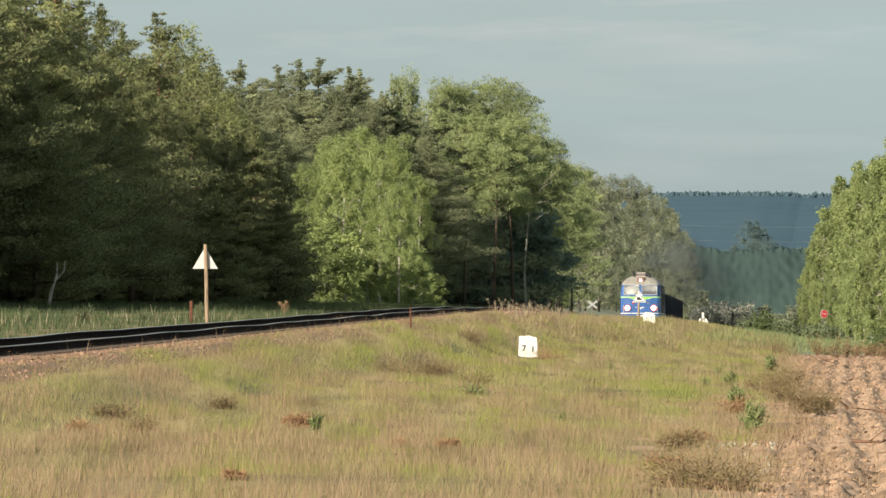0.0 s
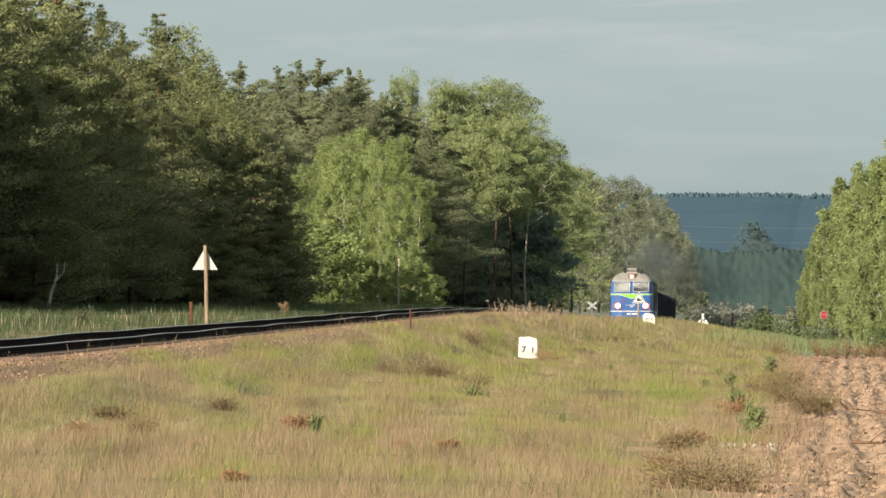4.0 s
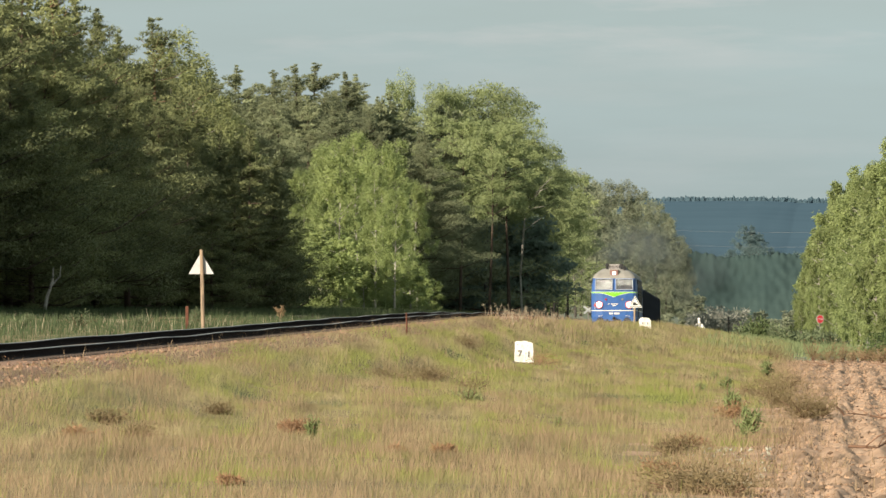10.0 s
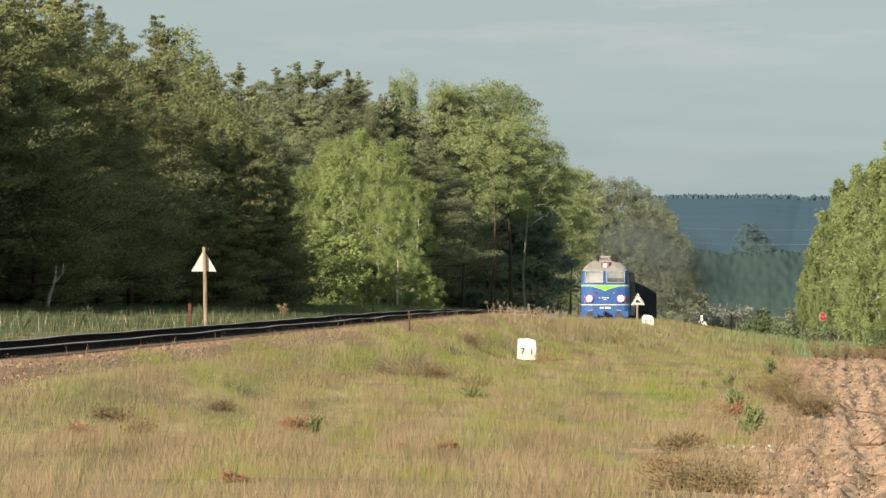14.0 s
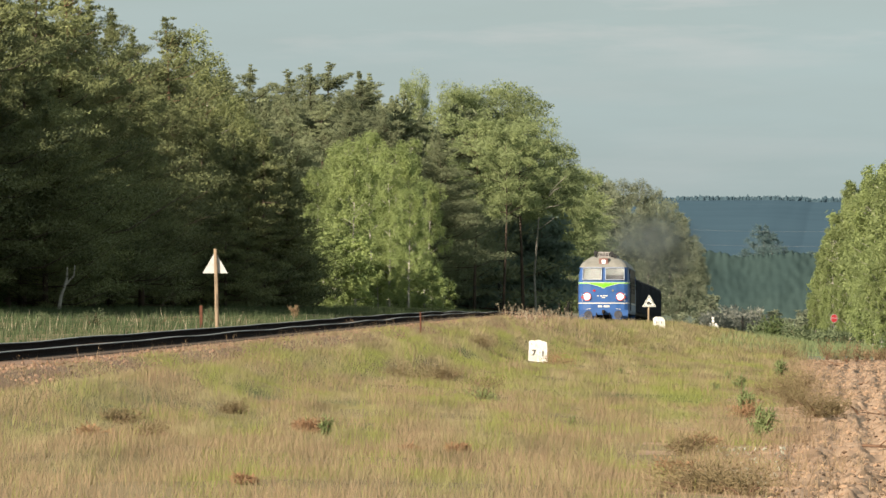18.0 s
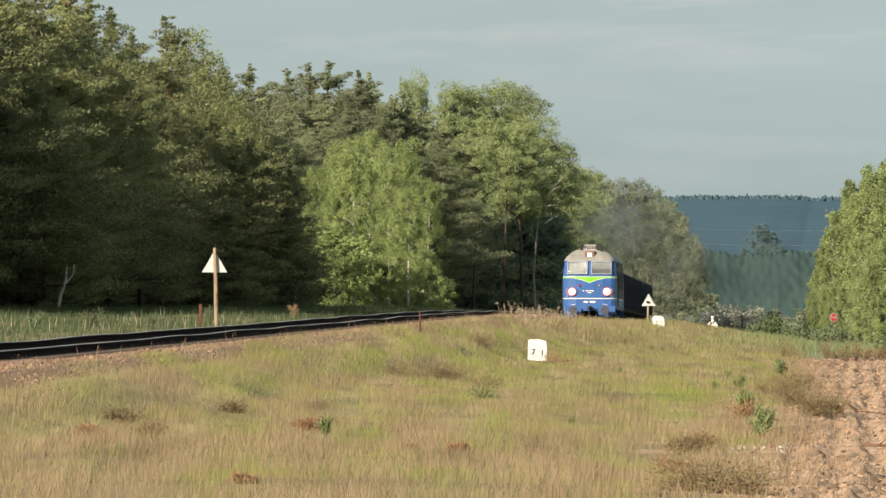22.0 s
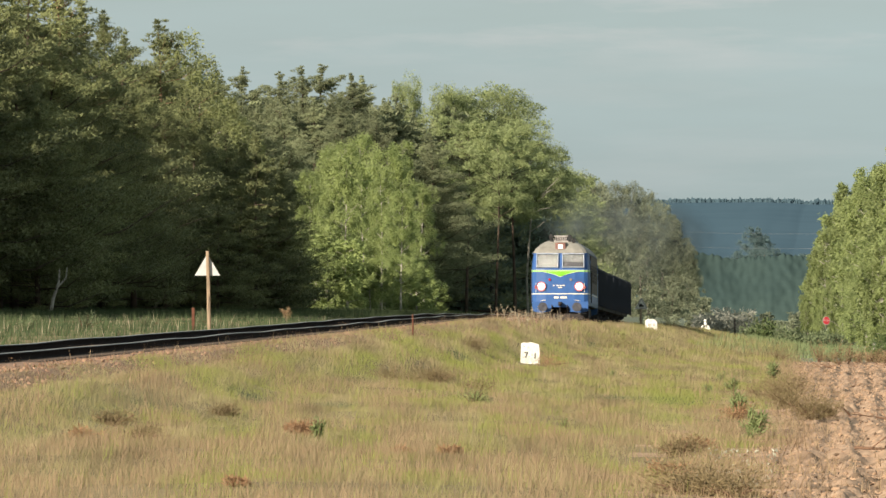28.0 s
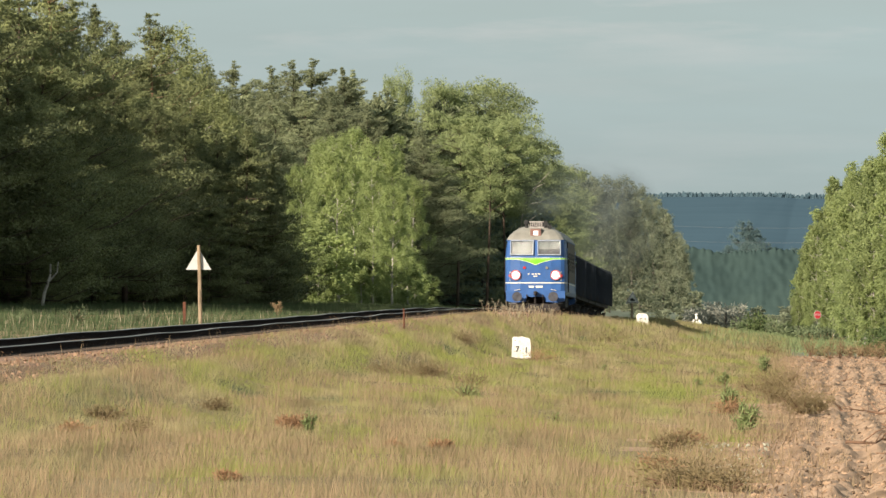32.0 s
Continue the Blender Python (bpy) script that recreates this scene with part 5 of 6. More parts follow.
def vehicle_pose(t, back, long):
    y0 = front_at(t) + back / math.hypot(1, SLOPE)
    y1 = y0 + long / math.hypot(1, SLOPE)
    p, q = [Vector((float(track_x(y)), y, float(rail_z(y)))) for y in (y0, y1)]
    d = q - p
    return Matrix.Translation(p) @ pose(0, 0, 0, 0, 0, HEADING) @ pose(0, 0, 0, math.degrees(math.atan2(d.z, math.hypot(d.x, d.y))))


def smoke_puffs():
    """Thin brown exhaust haze over and behind the roof: soft-edged lumps of very thin smoke."""
    m = bpy.data.materials.new("exhaust_smoke")
    m.use_nodes = True
    t = m.node_tree
    t.nodes.clear()
    c, n = t.nodes.new("ShaderNodeTexCoord"), t.nodes.new("ShaderNodeTexNoise")
    n.inputs["Scale"].default_value, n.inputs["Detail"].default_value = 0.6, 3.0
    t.links.new(c.outputs["Object"], n.inputs["Vector"])
    r = t.nodes.new("ShaderNodeMapRange")
    r.inputs["From Min"].default_value, r.inputs["From Max"].default_value = 0.30, 0.72
    r.inputs["To Min"].default_value, r.inputs["To Max"].default_value = 0.14, 0.60
    t.links.new(n.outputs["Fac"], r.inputs["Value"])
    # thins out to nothing at the edge of each puff
    flat, far, fade, times = (t.nodes.new("ShaderNode" + k) for k in ("VectorMath", "VectorMath", "MapRange", "Math"))
    flat.operation, far.operation, times.operation = "MULTIPLY_ADD", "LENGTH", "MULTIPLY"
    flat.inputs[1].default_value, flat.inputs[2].default_value = (2, 0, 2), (-1, 0, -1)
    t.links.new(c.outputs["Generated"], flat.inputs[0])
    t.links.new(flat.outputs[0], far.inputs[0])
    fade.interpolation_type = "SMOOTHSTEP"
    fade.inputs["From Min"].default_value, fade.inputs["From Max"].default_value = 0.05, 0.92
    fade.inputs["To Min"].default_value, fade.inputs["To Max"].default_value = 1.0, 0.0
    t.links.new(far.outputs["Value"], fade.inputs["Value"])
    t.links.new(r.outputs["Result"], times.inputs[0])
    t.links.new(fade.outputs["Result"], times.inputs[1])
    d, tr, mx, o = (t.nodes.new("ShaderNode" + k) for k in ("BsdfDiffuse", "BsdfTransparent", "MixShader", "OutputMaterial"))
    d.inputs["Color"].default_value = (0.046, 0.056, 0.059, 1)
    t.links.new(times.outputs[0], mx.inputs[0])
    t.links.new(tr.outputs[0], mx.inputs[1])
    t.links.new(d.outputs[0], mx.inputs[2])
    t.links.new(mx.outputs[0], o.inputs["Surface"])
    puffs = []
    for k, (x, y, z, r0) in enumerate(((0.3, 11, 5.2, 1.7), (0.9, 17, 5.8, 2.8), (1.9, 26, 5.6, 3.4), (2.9, 40, 4.8, 3.8), (4.0, 58, 4.0, 4.0))):
        b = bmesh.new()
        bmesh.ops.create_icosphere(b, subdivisions=4, radius=1.0)
        bmesh.ops.delete(b, geom=[v for v in b.verts if v.co.y > 0.3], context="VERTS")   # open on the far side
        for v in b.verts:
            q = 1 + 0.16 * noise.noise(v.co * 1.3 + Vector((k * 5, 0, 0))) + 0.04 * noise.noise(v.co * 3.1 + Vector((0, k * 5, 0)))
            v.co = Vector((v.co.x * r0 * q, v.co.y * r0 * 1.8 * q, v.co.z * r0 * 0.8 * q))
        ob = part("smoke_puff", b, m, None, "", True)
        tagged(ob, "thin grey diesel exhaust smoke drifting over the train", "smoke", "exhaust smoke", "stuff")
        puffs.append((ob, x, y, z, k))
    return puffs


SMOKE = smoke_puffs()


# ---- things along the line ----
def standing(name, x, y, label, category, group="", turn=0.0):
    root = tagged(new(name), label, category, group)
    root.matrix_basis = pose(x, y, float(ground_z(x, y)), 0, 0, turn)
    return root


def figure(text, size, mat, parent, m):
    """A painted figure in the built-in font, as a thin mesh."""
    c = bpy.data.curves.new("figure", "FONT")
    c.body, c.size, c.extrude, c.align_x, c.align_y = text, size, 0.003, "CENTER", "CENTER"
    ob = new("scratch", c)
    me = bpy.data.meshes.new_from_object(ob.evaluated_get(bpy.context.evaluated_depsgraph_get()))
    bpy.data.objects.remove(ob)
    me.materials.clear()
    me.materials.append(mat)
    f = new("figure", me)
    f.parent = parent
    f.matrix_basis = m @ pose(0, 0, 0, 90)
    return f


def marker_stone(x, y, w, h, seed, numbers, turn, label, lean=0.0, round_top=0.0):
    """A rough whitewashed hectometre stone."""
    root = standing("marker_stone", x, y, label, "marker stone", "distance stones", turn)
    rs = random.Random(seed)
    b = bmesh.new()
    bmesh.ops.create_grid(b, x_segments=7, y_segments=9, size=0.5)
    bmesh.ops.transform(b, matrix=pose(0, 0, 0, 90), verts=b.verts)
    ext = bmesh.ops.extrude_face_region(b, geom=b.faces[:])
    bmesh.ops.translate(b, vec=(0, 1, 0), verts=[v for v in ext["geom"] if isinstance(v, bmesh.types.BMVert)])
    for v in b.verts:
        n = noise.noise(Vector((v.co.x * 3 + seed, v.co.y * 3, v.co.z * 3))) * 0.09
        corner = max(0, abs(v.co.x) - 0.35) * max(0, v.co.z - 0.38) * 1.5 + round_top * (abs(v.co.x) * 2) ** 3 * max(0, v.co.z) * 0.5
        v.co = Vector((v.co.x * w * (1 + 0.04 * (0.5 - v.co.z)) + n * 0.4, (v.co.y - 0.5) * 0.22 + n * 0.3, (v.co.z + 0.5 - corner * rs.uniform(0.4, 1)) * (h + 0.12) - 0.12 + n * 0.5))
    body = part("stone", b, WHITEWASH, root, "chipped whitewashed stone")
    body.matrix_basis = pose(0, 0, 0, 0, lean, 0)
    for text, fx, fz, size in numbers:
        figure(text, size, BLACK_PAINT, root, pose(fx, -0.125, fz, 0, lean, 0))
    return root


marker_stone(2.53, 275, 0.54, 0.73, 1, [("7", -0.12, 0.36, 0.26), ("1", 0.15, 0.33, 0.26)], 4, "whitewashed distance stone with worn black figures in dry grass", 2.0)
second = marker_stone(9.98, 441, 0.56, 0.62, 2, [], 0, "whitewashed distance stone on the brow of the bank", 0.0, 1.0)
for x, z, w, h in ((-0.12, 0.34, 0.035, 0.10), (-0.04, 0.35, 0.06, 0.03), (0.13, 0.33, 0.03, 0.12), (-0.02, 0.14, 0.07, 0.025)):
    part("figure_bar", box(x - w / 2, x + w / 2, -0.135, -0.11, z - h / 2, z + h / 2), BLACK_PAINT, second, "worn black figure")
s = marker_stone(17.72, 619, 0.34, 0.42, 3, [], 10, "broken whitewashed stone with a pointed top further along the bank", 0.0, 1.0)
part("stone", tube([(0, 0, 0.3), (0.02, 0, 0.62), (-0.01, 0, 0.82)], [0.16, 0.12, 0.06], 7), WHITEWASH, s)
part("stone", tube([(0, 0, 0.80), (0, 0, 0.88), (0, 0, 0.98)], [0.07, 0.12, 0.07], 7), WHITEWASH, s)
for side in (-1, 1):
    part("stone", tube([(side * 0.36, -0.02, -0.1), (side * 0.32, -0.02, 0.26), (side * 0.16, 0, 0.56)], [0.11, 0.10, 0.06], 7), WHITEWASH, s)


def triangle(side, z):
    h = side * 0.866
    return [(-side / 2, z), (side / 2, z), (0, z + h)]


def warning_sign(x, y, turn, post_h, foot_z, side, back_view, label):
    root = tagged(new("railway_sign"), label, "sign", "triangular railway signs")
    root.matrix_basis = pose(x, y, foot_z, 0, 0, turn)
    b = tube([(0.0, 0.03, -0.5), (0.02, 0.03, post_h * 0.5), (0.05, 0.03, post_h - (0.0 if back_view else 0.14))], [0.060, 0.056, 0.050], 10)
    part("post", b, POST_WOOD, root, "rough wooden post")
    z = post_h - side * 0.866 - 0.08
    k = 0.05
    plate = part("plate", extruded([(px + k, pz) for px, pz in triangle(side, z)], -0.05, -0.038), WHITE_PAINT if back_view else FRESH_WHITE, root, "white triangular plate")
    inner, core = 0.86, 0.72
    mid = z + side * 0.866 / 3
    def scaled(f):
        return [(px * f + k, mid + (pz - mid) * f) for px, pz in triangle(side, z)]
    o, i = scaled(inner), scaled(core)
    b = bmesh.new()
    for n in range(3):
        extruded([o[n], o[(n + 1) % 3], i[(n + 1) % 3], i[n]], -0.055, -0.049, b)
    part("border", b, BLACK_PAINT, plate)
    b = extruded([(k - 0.13, mid - 0.10), (k + 0.14, mid - 0.10), (k + 0.14, mid - 0.01), (k + 0.05, mid + 0.0), (k + 0.04, mid + 0.07), (k - 0.09, mid + 0.07), (k - 0.13, mid - 0.01)], -0.056, -0.049)
    part("symbol", b, BLACK_PAINT, plate)
    return root


warning_sign(10.49, 489, -3, 1.92, 1.8 - 2.68, 0.74, False, "white triangular railway sign with a black symbol on a wooden post")
warning_sign(-6.97, 265.4, 184, 1.95, 1.8 - 1.05, 0.74, True, "back of a white triangular sign on a wooden post")

stake = standing("stake", -0.95, 253.0, "thin rusty iron stake at the edge of the ballast", "stake")
part("rod", tube([(0, 0, -0.3), (0.01, 0, 0.3), (0, 0, 0.72)], [0.028, 0.028, 0.026], 6), RUST, stake)
stake = standing("stake", -7.9, 282, "short rusty post in the meadow beside the sign", "stake")
part("rod", box(-0.048, 0.048, -0.048, 0.048, -0.3, 0.76, 0.01), RUST, stake)


def stop_sign(x, y, z):
    root = tagged(new("stop_sign"), "red octagonal stop sign on a thin grey post", "road sign")
    root.matrix_basis = pose(x, y, z, 0, 3, 28)
    part("post", tube([(0, 0.03, -0.4), (0, 0.03, 2.6)], [0.035, 0.035], 8), GREY_STEEL, root)
    octa = lambda r: [(r * math.cos((k + 0.5) * math.tau / 8), 2.25 + r * math.sin((k + 0.5) * math.tau / 8)) for k in range(8)]
    plate = part("plate", extruded(octa(0.39), -0.02, 0.0), WHITE_PAINT, root)
    part("face", extruded(octa(0.355), -0.026, -0.018), RED_PAINT, plate, "red sign face")
    figure("STOP", 0.24, WHITE_PAINT, root, pose(0, -0.029, 2.25))
    return root


stop_sign(33.5, 800, 1.8 - 5.70)


WIRE_GREY = material("faded_white_paint", (0.20, 0.21, 0.21), (0.34, 0.35, 0.34), 6.0, 0.7, bump=0.1)


def crossing_cross(x, y, z, turn):
    root = tagged(new("crossing_sign"), "white diagonal cross of the level crossing on a post", "road sign")
    root.matrix_basis = pose(x, y, z, 0, 0, turn)
    part("post", tube([(0, 0.04, 0.6), (0, 0.04, 3.3)], [0.045, 0.045], 8), GREY_STEEL, root)
    for s in (-1, 1):
        part("arm", box(-0.52, 0.52, -0.03 + 0.012 * s, -0.012 + 0.012 * s, -0.085, 0.085, 0.005, None, pose(0, 0, 2.95, 0, s * 38, 0)), WIRE_GREY, root)
    return root


crossing_cross(13.1, 800, float(ground_z(13.1, 800)) - 1.5, 6)
road = new("crossing_road", grid_mesh("crossing_road", np.linspace(-40, 60, 60), np.linspace(841, 847, 4), lambda x, y: ground_z(x, y) + 0.08, [BALLAST]))
tagged(road, "narrow road over the level crossing", "road", kind="structure")


# ---- tall seeding stalks on the brow ----
def seed_stalks(n):
    """Thin bent stalks with loose seed heads along the edge of the ballast."""
    rs = np.random.RandomState(61)
    b, heads, ways = bmesh.new(), [], []
    for k in range(n):
        y = rs.uniform(325, 385)
        x = float(track_x(y)) + rs.uniform(1.6, 3.0)
        z = float(max(ground_z(x, y), bed_z(x, y)))
        h, lean = rs.uniform(0.2, 0.5), rs.uniform(-0.35, 0.35)
        nod = rs.uniform(0.0, 0.9) if k % 9 == 0 else rs.uniform(0.0, 0.25)
        pts = [(x, y, z - 0.05), (x + 0.4 * lean * h, y, z + 0.55 * h), (x + lean * h, y, z + h), (x + (lean + nod * math.copysign(0.5, lean)) * h, y, z + h * (1.08 - 0.35 * nod))]
        tube(pts, [0.007, 0.007, 0.006, 0.005], 4, b)
        for q in (2, 3):
            heads.append(pts[q])
            ways.append((0, 0, 1.0))
    tagged(part("seed_stalks", b, STALK, None), "pale bent seed stalks on the brow of the bank", "weeds", kind="stuff")
    v, f = needles_or_leaves(np.array(heads), np.array(ways), 8, 0.055, 0.020, rs, 0.35, squash=(0.8, 0.8, 1.8))
    tagged(new("seed_heads", mesh_of("seed_heads", v, f, [STALK])), "fluffy pale seed heads on the stalks", "weeds", kind="stuff")


seed_stalks(48)


# ---- young pines, heather and brush on the bank ----
def shrub(name, x, y, h, w, mat, label, category, seed, group="", leaf=0.10, count=600, narrow=0.3):
    """A low plant: a few stems and many small leaves in uneven clumps."""
    rs = np.random.RandomState(seed)
    root = standing(name, x, y, label, category, group, rs.uniform(0, 360))
    b = bmesh.new()
    cs, ways = [], []
    for k in range(9):
        az, out = rs.uniform(0, math.tau), rs.uniform(0.2, 1) * w / 2
        tip = np.array([math.cos(az) * out, math.sin(az) * out, h * rs.uniform(0.5, 1.0)])
        tube([(0, 0, -0.05), tip * 0.5, tip], [0.015, 0.01, 0.005], 4, b)
        for q in np.linspace(0.25, 1, 6):
            cs.append(tip * q + rs.randn(3) * 0.06 * w)
            ways.append(tip / h)
    tagged(part("branchwork", b, TWIG, root), kind="stuff")
    v, f = needles_or_leaves(np.array(cs), np.array(ways), max(4, count // len(cs)), leaf, 0.09 * w, rs, narrow)
    v[:, 2] = np.maximum(v[:, 2], 0.0)
    c = new("foliage", mesh_of("foliage", v, f, [mat]))
    c.parent = root
    return root


VALLEY_LEAF = material("valley_leaves", (0.085, 0.112, 0.056), (0.168, 0.196, 0.100), 0.5, 0.7, bump=0.0, vary=0.2, islands=0.3, through_light=0.35)
RUSTY_LEAF = material("rusty_leaves", (0.235, 0.135, 0.072), (0.350, 0.212, 0.116), 1.0, 0.9, bump=0.0, vary=0.15, islands=0.25, through_light=0.3)
BRACKEN = material("dry_bracken", (0.139, 0.090, 0.049), (0.295, 0.213, 0.123), 1.0, 0.9, bump=0.0, vary=0.2, islands=0.5, through_light=0.2)
WIRE = material("wire_metal", (0.16, 0.17, 0.175), (0.26, 0.27, 0.275), 2.0, 0.5, 0.5, bump=0.0)
SEEDLING = material("seedling_needles", (0.110, 0.142, 0.055), (0.230, 0.265, 0.105), 1.0, 0.8, bump=0.0, islands=0.4, through_light=0.25)
YOUNG_PINES = [(-1.73, 121.2, 0.30), (4.55, 133.5, 0.46), (5.55, 172.0, 0.48), (6.83, 216.1, 0.38), (7.51, 248.2, 0.31), (9.92, 275.5, 0.60), (5.90, 204.7, 0.26), (4.66, 253.4, 0.22), (1.79, 137.6, 0.17)]
for k, (x, y, h) in enumerate(YOUNG_PINES):
    shrub('young_pine', x, y, h, h * 0.8, SEEDLING, 'small green pine seedling in dry grass', 'tree', 300 + k, 'young pines on the bank', 0.12 * h / 0.4, 420, 0.16)
HEATHERS = [(7.15, 185.8, 1.39, 0.35), (6.38, 158.1, 1.33, 0.35), (7.23, 171.1, 0.64, 0.27), (8.30, 219.2, 1.80, 0.36), (2.41, 85.6, 1.20, 0.14), (2.75, 85.2, 0.96, 0.13), (2.97, 114.2, 0.64, 0.21), (-1.03, 195.6, 1.47, 0.24), (-0.30, 201.0, 1.13, 0.20), (0.75, 261.3, 1.47, 0.23), (-4.59, 123.6, 0.70, 0.17), (-3.45, 140.2, 0.66, 0.14), (0.67, 190.1, 1.07, 0.31), (13.97, 381.4, 2.50, 0.48), (6.64, 191.1, 1.08, 0.24), (6.56, 343.2, 1.93, 0.26), (-3.97, 116.7, 0.66, 0.09)]
for k, (x, y, w, h) in enumerate(HEATHERS):
    shrub('heather', x, y, h, w, HEATHER, 'brown heather tuft in dry grass', 'shrub', 330 + k, 'heather tufts', 0.042, 4500 if w > 1.1 else 1900)
RUSTY = [(-1.95, 122.2, 0.42, 0.22), (0.04, 110.5, 0.36, 0.08), (-2.01, 85.9, 0.28, 0.05), (-4.71, 116.2, 0.47, 0.10), (-6.91, 148.6, 1.09, 0.13), (2.45, 99.1, 0.48, 0.11), (3.18, 116.8, 0.57, 0.12), (-0.58, 109.9, 0.36, 0.07), (4.98, 157.5, 0.90, 0.20), (2.88, 262.0, 1.28, 0.16), (-2.66, 259.2, 1.26, 0.13)]
for k, (x, y, w, h) in enumerate(RUSTY):
    shrub('withered_tuft', x, y, h, w, RUSTY_LEAF, 'rust-brown withered plants in dry grass', 'shrub', 380 + k, 'withered tufts', 0.05, 1500)

for x, y, h, w in ((0.50, 167.0, 0.30, 0.50), (0.74, 170.0, 0.22, 0.40)):
    shrub("weed_clump", x, y, h, w, SEEDLING, "leafy green weeds growing in the dry grass", "shrub", int(y * 3), "green weeds on the bank", 0.05, 520, 0.3)

# scrub and blossom in the dip round the crossing
for k in range(26):
    rs = random.Random(700 + k)
    y = rs.uniform(690, 900)
    x = y * rs.uniform(0.0335, 0.0455)
    shrub("bush", x, y, rs.uniform(0.7, 1.7), rs.uniform(1.5, 3.2), rs.choice([UNDERGROWTH, VALLEY_LEAF, VALLEY_LEAF, VALLEY_LEAF]), "green bush in the dip by the crossing", "shrub", 700 + k, "bushes in the dip", 0.26, 700, 0.6)
for k in range(9):
    rs = random.Random(740 + k)
    y = rs.uniform(930, 1010)
    shrub("blossom_bush", y * (0.0286 + 0.0005 * k), y, rs.uniform(2.2, 3.4), rs.uniform(3.0, 4.5), BLOSSOM, "pale blossoming bush beyond the crossing", "shrub", 740 + k, "blossoming bushes", 0.30, 900, 0.7)
for k in range(14):
    rs = random.Random(770 + k)
    y = rs.uniform(376, 392)
    shrub("dry_bush", float(track_x(y)) + 13.5 + 0.42 * k, y, rs.uniform(0.4, 0.9), rs.uniform(0.8, 1.4), rs.choice([HEATHER, BRACKEN]), "withered brown bush at the end of the strip", "shrub", 770 + k, "withered bushes", 0.10, 500, 0.25)
for x, y, h, w, mat in ((-11.1, 277, 0.45, 1.1, VALLEY_LEAF), (-9.9, 300, 0.4, 0.9, VALLEY_LEAF), (-16.5, 265, 0.5, 0.5, BRACKEN), (-13.0, 280, 0.4, 0.5, VALLEY_LEAF), (-20.5, 300, 0.4, 0.5, VALLEY_LEAF), (-8.4, 318, 0.4, 1.0, VALLEY_LEAF), (-14.6, 322, 0.35, 0.6, VALLEY_LEAF), (-6.2, 352, 0.5, 0.4, BRACKEN), (-9.2, 345, 0.5, 1.1, VALLEY_LEAF)):
    shrub("meadow_weed", x, y, h, w, mat, "tall weeds standing in the meadow", "shrub", int(x * -31), "meadow weeds", 0.07, 900, 0.35)


# dead branches left on the ploughed strip
def branch(x, y, long, turn, seed):
    rs = random.Random(seed)
    root = tagged(new("dead_branch"), "dry reddish branch lying on the ploughed sand", "branch", "branches on the strip")
    root.matrix_basis = pose(x, y, float(ploughed_z(x, y)) + 0.03, 0, 0, turn)
    pts = [Vector((0, 0, 0))]
    for k in range(4):
        pts.append(pts[-1] + Vector((long / 4, rs.uniform(-0.2, 0.2) * long, rs.uniform(-0.03, 0.10) * long)))
    part("stem", tube(pts, [0.022, 0.02, 0.016, 0.011, 0.006], 5), TWIG, root)
    for k in (1, 2, 3):
        e = pts[k] + Vector((rs.uniform(0.1, 0.4) * long, rs.choice((-1, 1)) * rs.uniform(0.1, 0.4) * long, rs.uniform(0.02, 0.30) * long))
        part("twig", tube([pts[k], (pts[k] + e) / 2 + Vector((0, 0, 0.04 * long)), e], [0.011, 0.009, 0.004], 4), TWIG, root)


for k in range(46):
    rs = random.Random(800 + k)
    y = 82 + 296 * rs.random() ** 1.2
    branch(float(track_x(y)) + rs.uniform(14.2, 19.5), y, rs.uniform(0.5, 1.3) * (0.6 + y / 400), rs.uniform(0, 360), 800 + k)


# ---- far things in the valley ----
def wire_line():
    root = tagged(new("power_line"), "overhead wires on poles across the valley", "power line")
    for x in (28.0, 84.0):
        z = float(ground_z(x, 1600))
        part("pole", tube([(x, 1600, z - 0.5), (x, 1600, 12.4)], [0.16, 0.11], 8), POST_WOOD, root)
    for z in (11.4, 8.8, 6.6):
        pts = [(28 + 56 * f, 1600, z - 0.9 * 4 * f * (1 - f) - 0.5 * f) for f in np.linspace(0, 1, 13)]
        part("wire", tube(pts, [0.013] * 13, 5), WIRE, root, "pale thin wire")


wire_line()
pole = standing("pole", 28.7, 900, "dark wooden pole beyond the crossing", "pole")
part("post", tube([(0, 0, -0.5), (0, 0, 2.45)], [0.10, 0.08], 8), DARK_BARK, pole)
hut = standing("hut", 38.9, 1100, "small pale hut among bushes in the valley", "hut", "", 20)
part("wall", box(-0.5, 0.5, -0.5, 0.5, -0.2, 0.85, 0.03), WHITEWASH, hut)
part("roof", extruded([(-0.62, 0.85), (0.62, 0.85), (0, 1.2)], -0.62, 0.62), LOCO_ROOF, hut)
marker = standing("marker_post", 31.5, 800, "low white marker post in the grass by the crossing", "post")
part("post", box(-0.13, 0.13, -0.08, 0.08, -0.2, 0.42, 0.02), WHITEWASH, marker)
part("cap", box(-0.15, 0.15, -0.10, 0.10, 0.42, 0.48, 0.01), WHITE_PAINT, marker)
dead = standing("dead_tree", -18.6, 424, "pale leaning dead trunk at the edge of the dark wood", "tree")
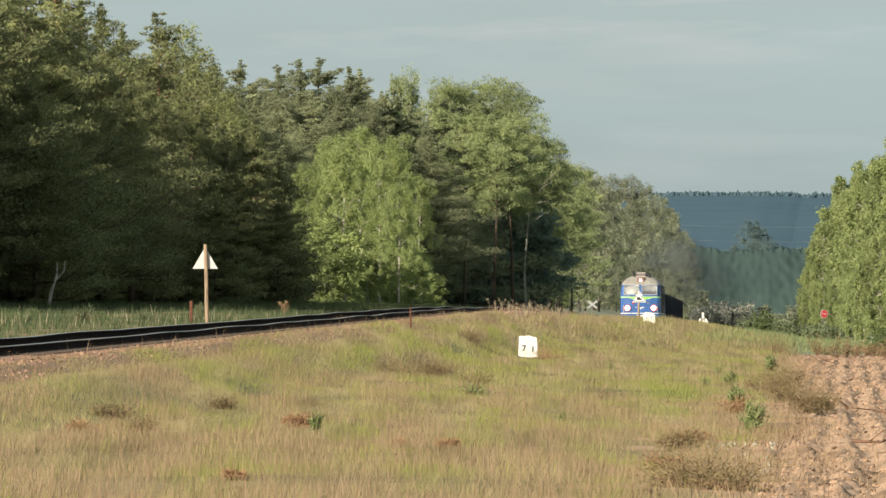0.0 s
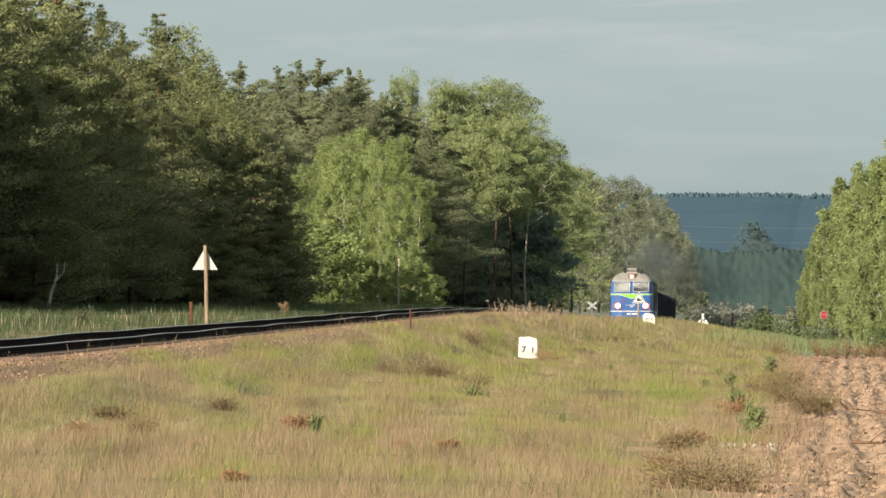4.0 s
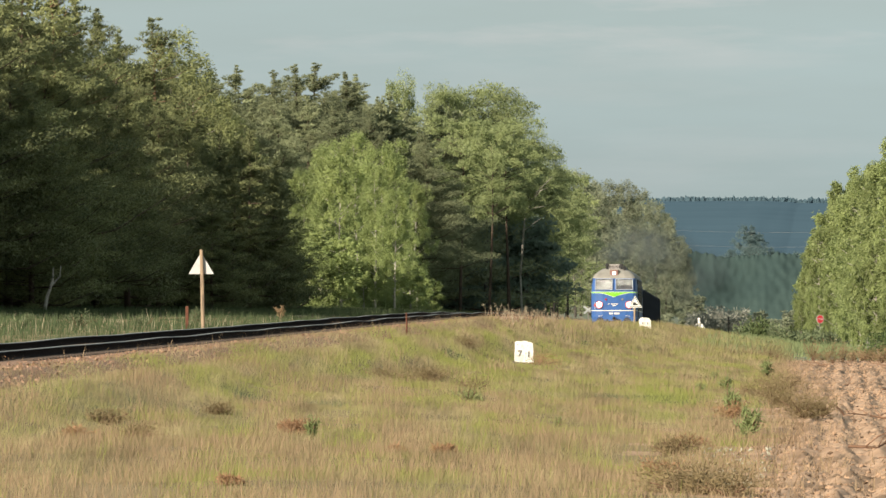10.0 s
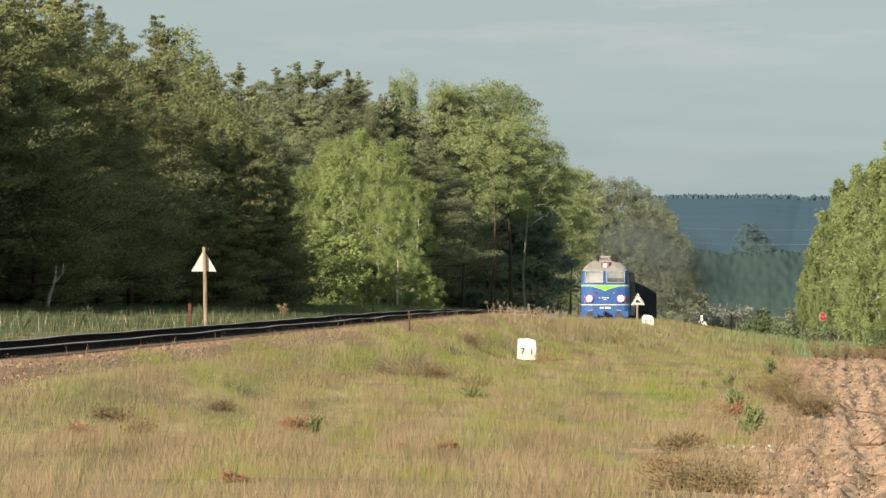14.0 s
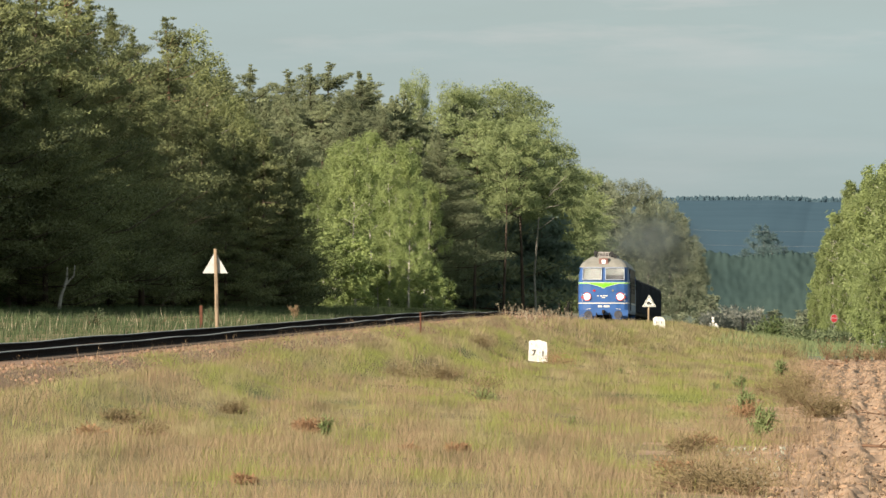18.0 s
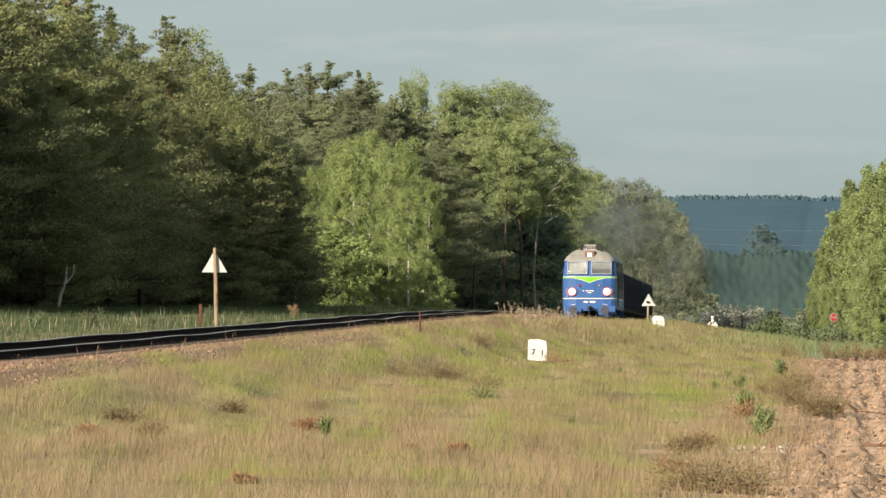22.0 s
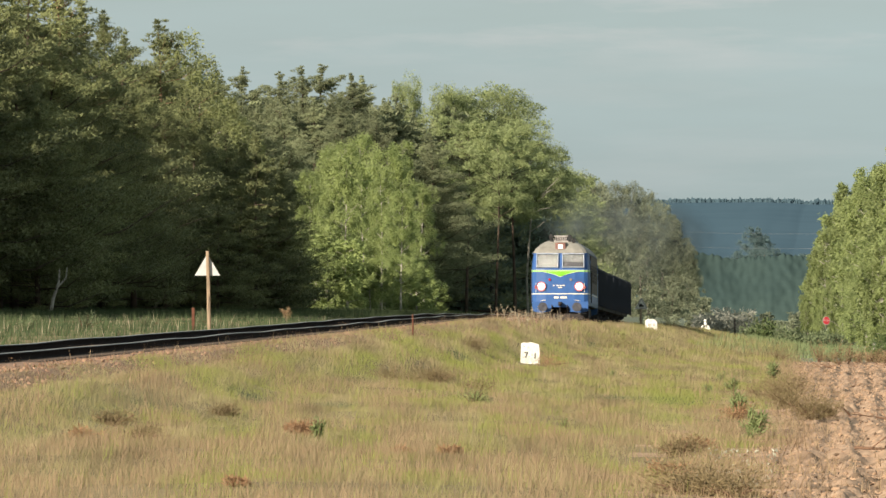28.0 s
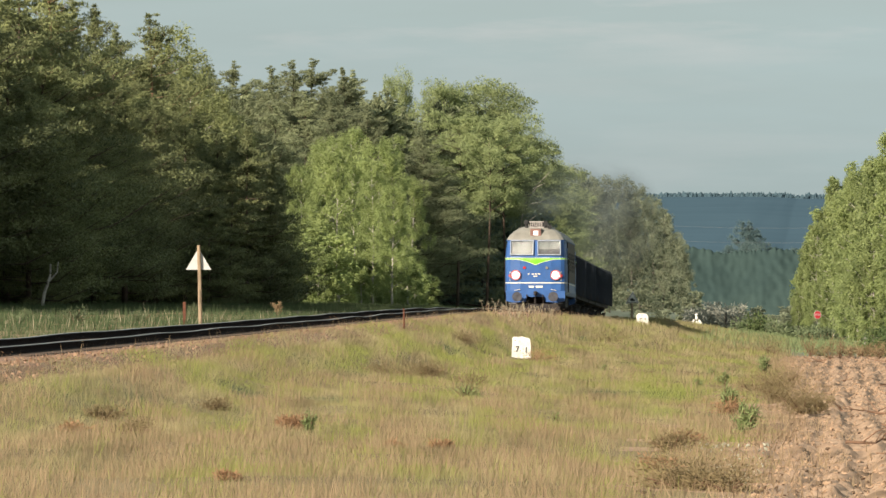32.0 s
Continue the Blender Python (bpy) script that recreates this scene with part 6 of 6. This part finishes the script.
part("trunk", tube([(0, 0, -0.2), (0.15, 0, 0.7), (0.42, 0, 1.5), (0.45, 0, 2.1)], [0.09, 0.08, 0.06, 0.03], 7), BIRCH_BARK, dead)
part("branch", tube([(0.3, 0, 1.2), (0.75, 0.1, 1.7), (0.8, 0.1, 2.2)], [0.05, 0.04, 0.02], 6), BIRCH_BARK, dead)


DEAD_WOOD = material("dead_wood", (0.17, 0.155, 0.13), (0.36, 0.335, 0.29), 3.0, 0.9, bump=0.3)
bare = standing("dead_tree", 7.6, 836, "bare grey branches of a dead tree in the green wood", "tree")
part("trunk", tube([(0, 0, -0.3), (-0.2, 0, 4.0), (0.2, -3.0, 9.5), (1.0, -9.0, 11.4), (2.6, -11.0, 13.0)], [0.12, 0.10, 0.07, 0.05, 0.02], 7), DEAD_WOOD, bare)
for a, b_, c in (((0.2, -4.0, 9.8), (1.1, -11.0, 10.2), (1.9, -13.5, 10.3)), ((0.6, -6.0, 10.6), (1.5, -12.0, 11.7), (2.2, -13.0, 12.0)), ((0.2, -3.0, 8.2), (0.9, -11.0, 8.7), (1.7, -13.0, 9.3))):
    part("branch", tube([a, b_, c], [0.05, 0.04, 0.012], 6), DEAD_WOOD, bare)


def motions():
    """The train comes over the grade; its wheels turn."""
    for thing, back, long in TRAIN:
        walk(thing, [(t, vehicle_pose(t, back, long)) for t in np.arange(0, 32.01, 1.0).tolist()])
    for puff, x, back, z, k in SMOKE:
        rows = []
        for t in np.arange(0, 32.01, 1.0).tolist():
            y = front_at(t) + back + 1.5 * math.sin(0.7 * t + k)
            rows.append((t, pose(float(track_x(y)) + x + 0.4 * math.sin(0.5 * t + 2 * k), y, float(rail_z(y)) + z + 0.35 * math.sin(0.6 * t + k), 0, 0, 10 * math.sin(0.4 * t + k))))
        walk(puff, rows)
    for w, y, r in wheels:
        # a tenth of a second is under a quarter turn
        walk(w, [(t, pose(0, y, r, math.degrees((front_at(0) - front_at(t)) / r), 0, 0)) for t in np.linspace(0, 32, 321).tolist()])


motions()
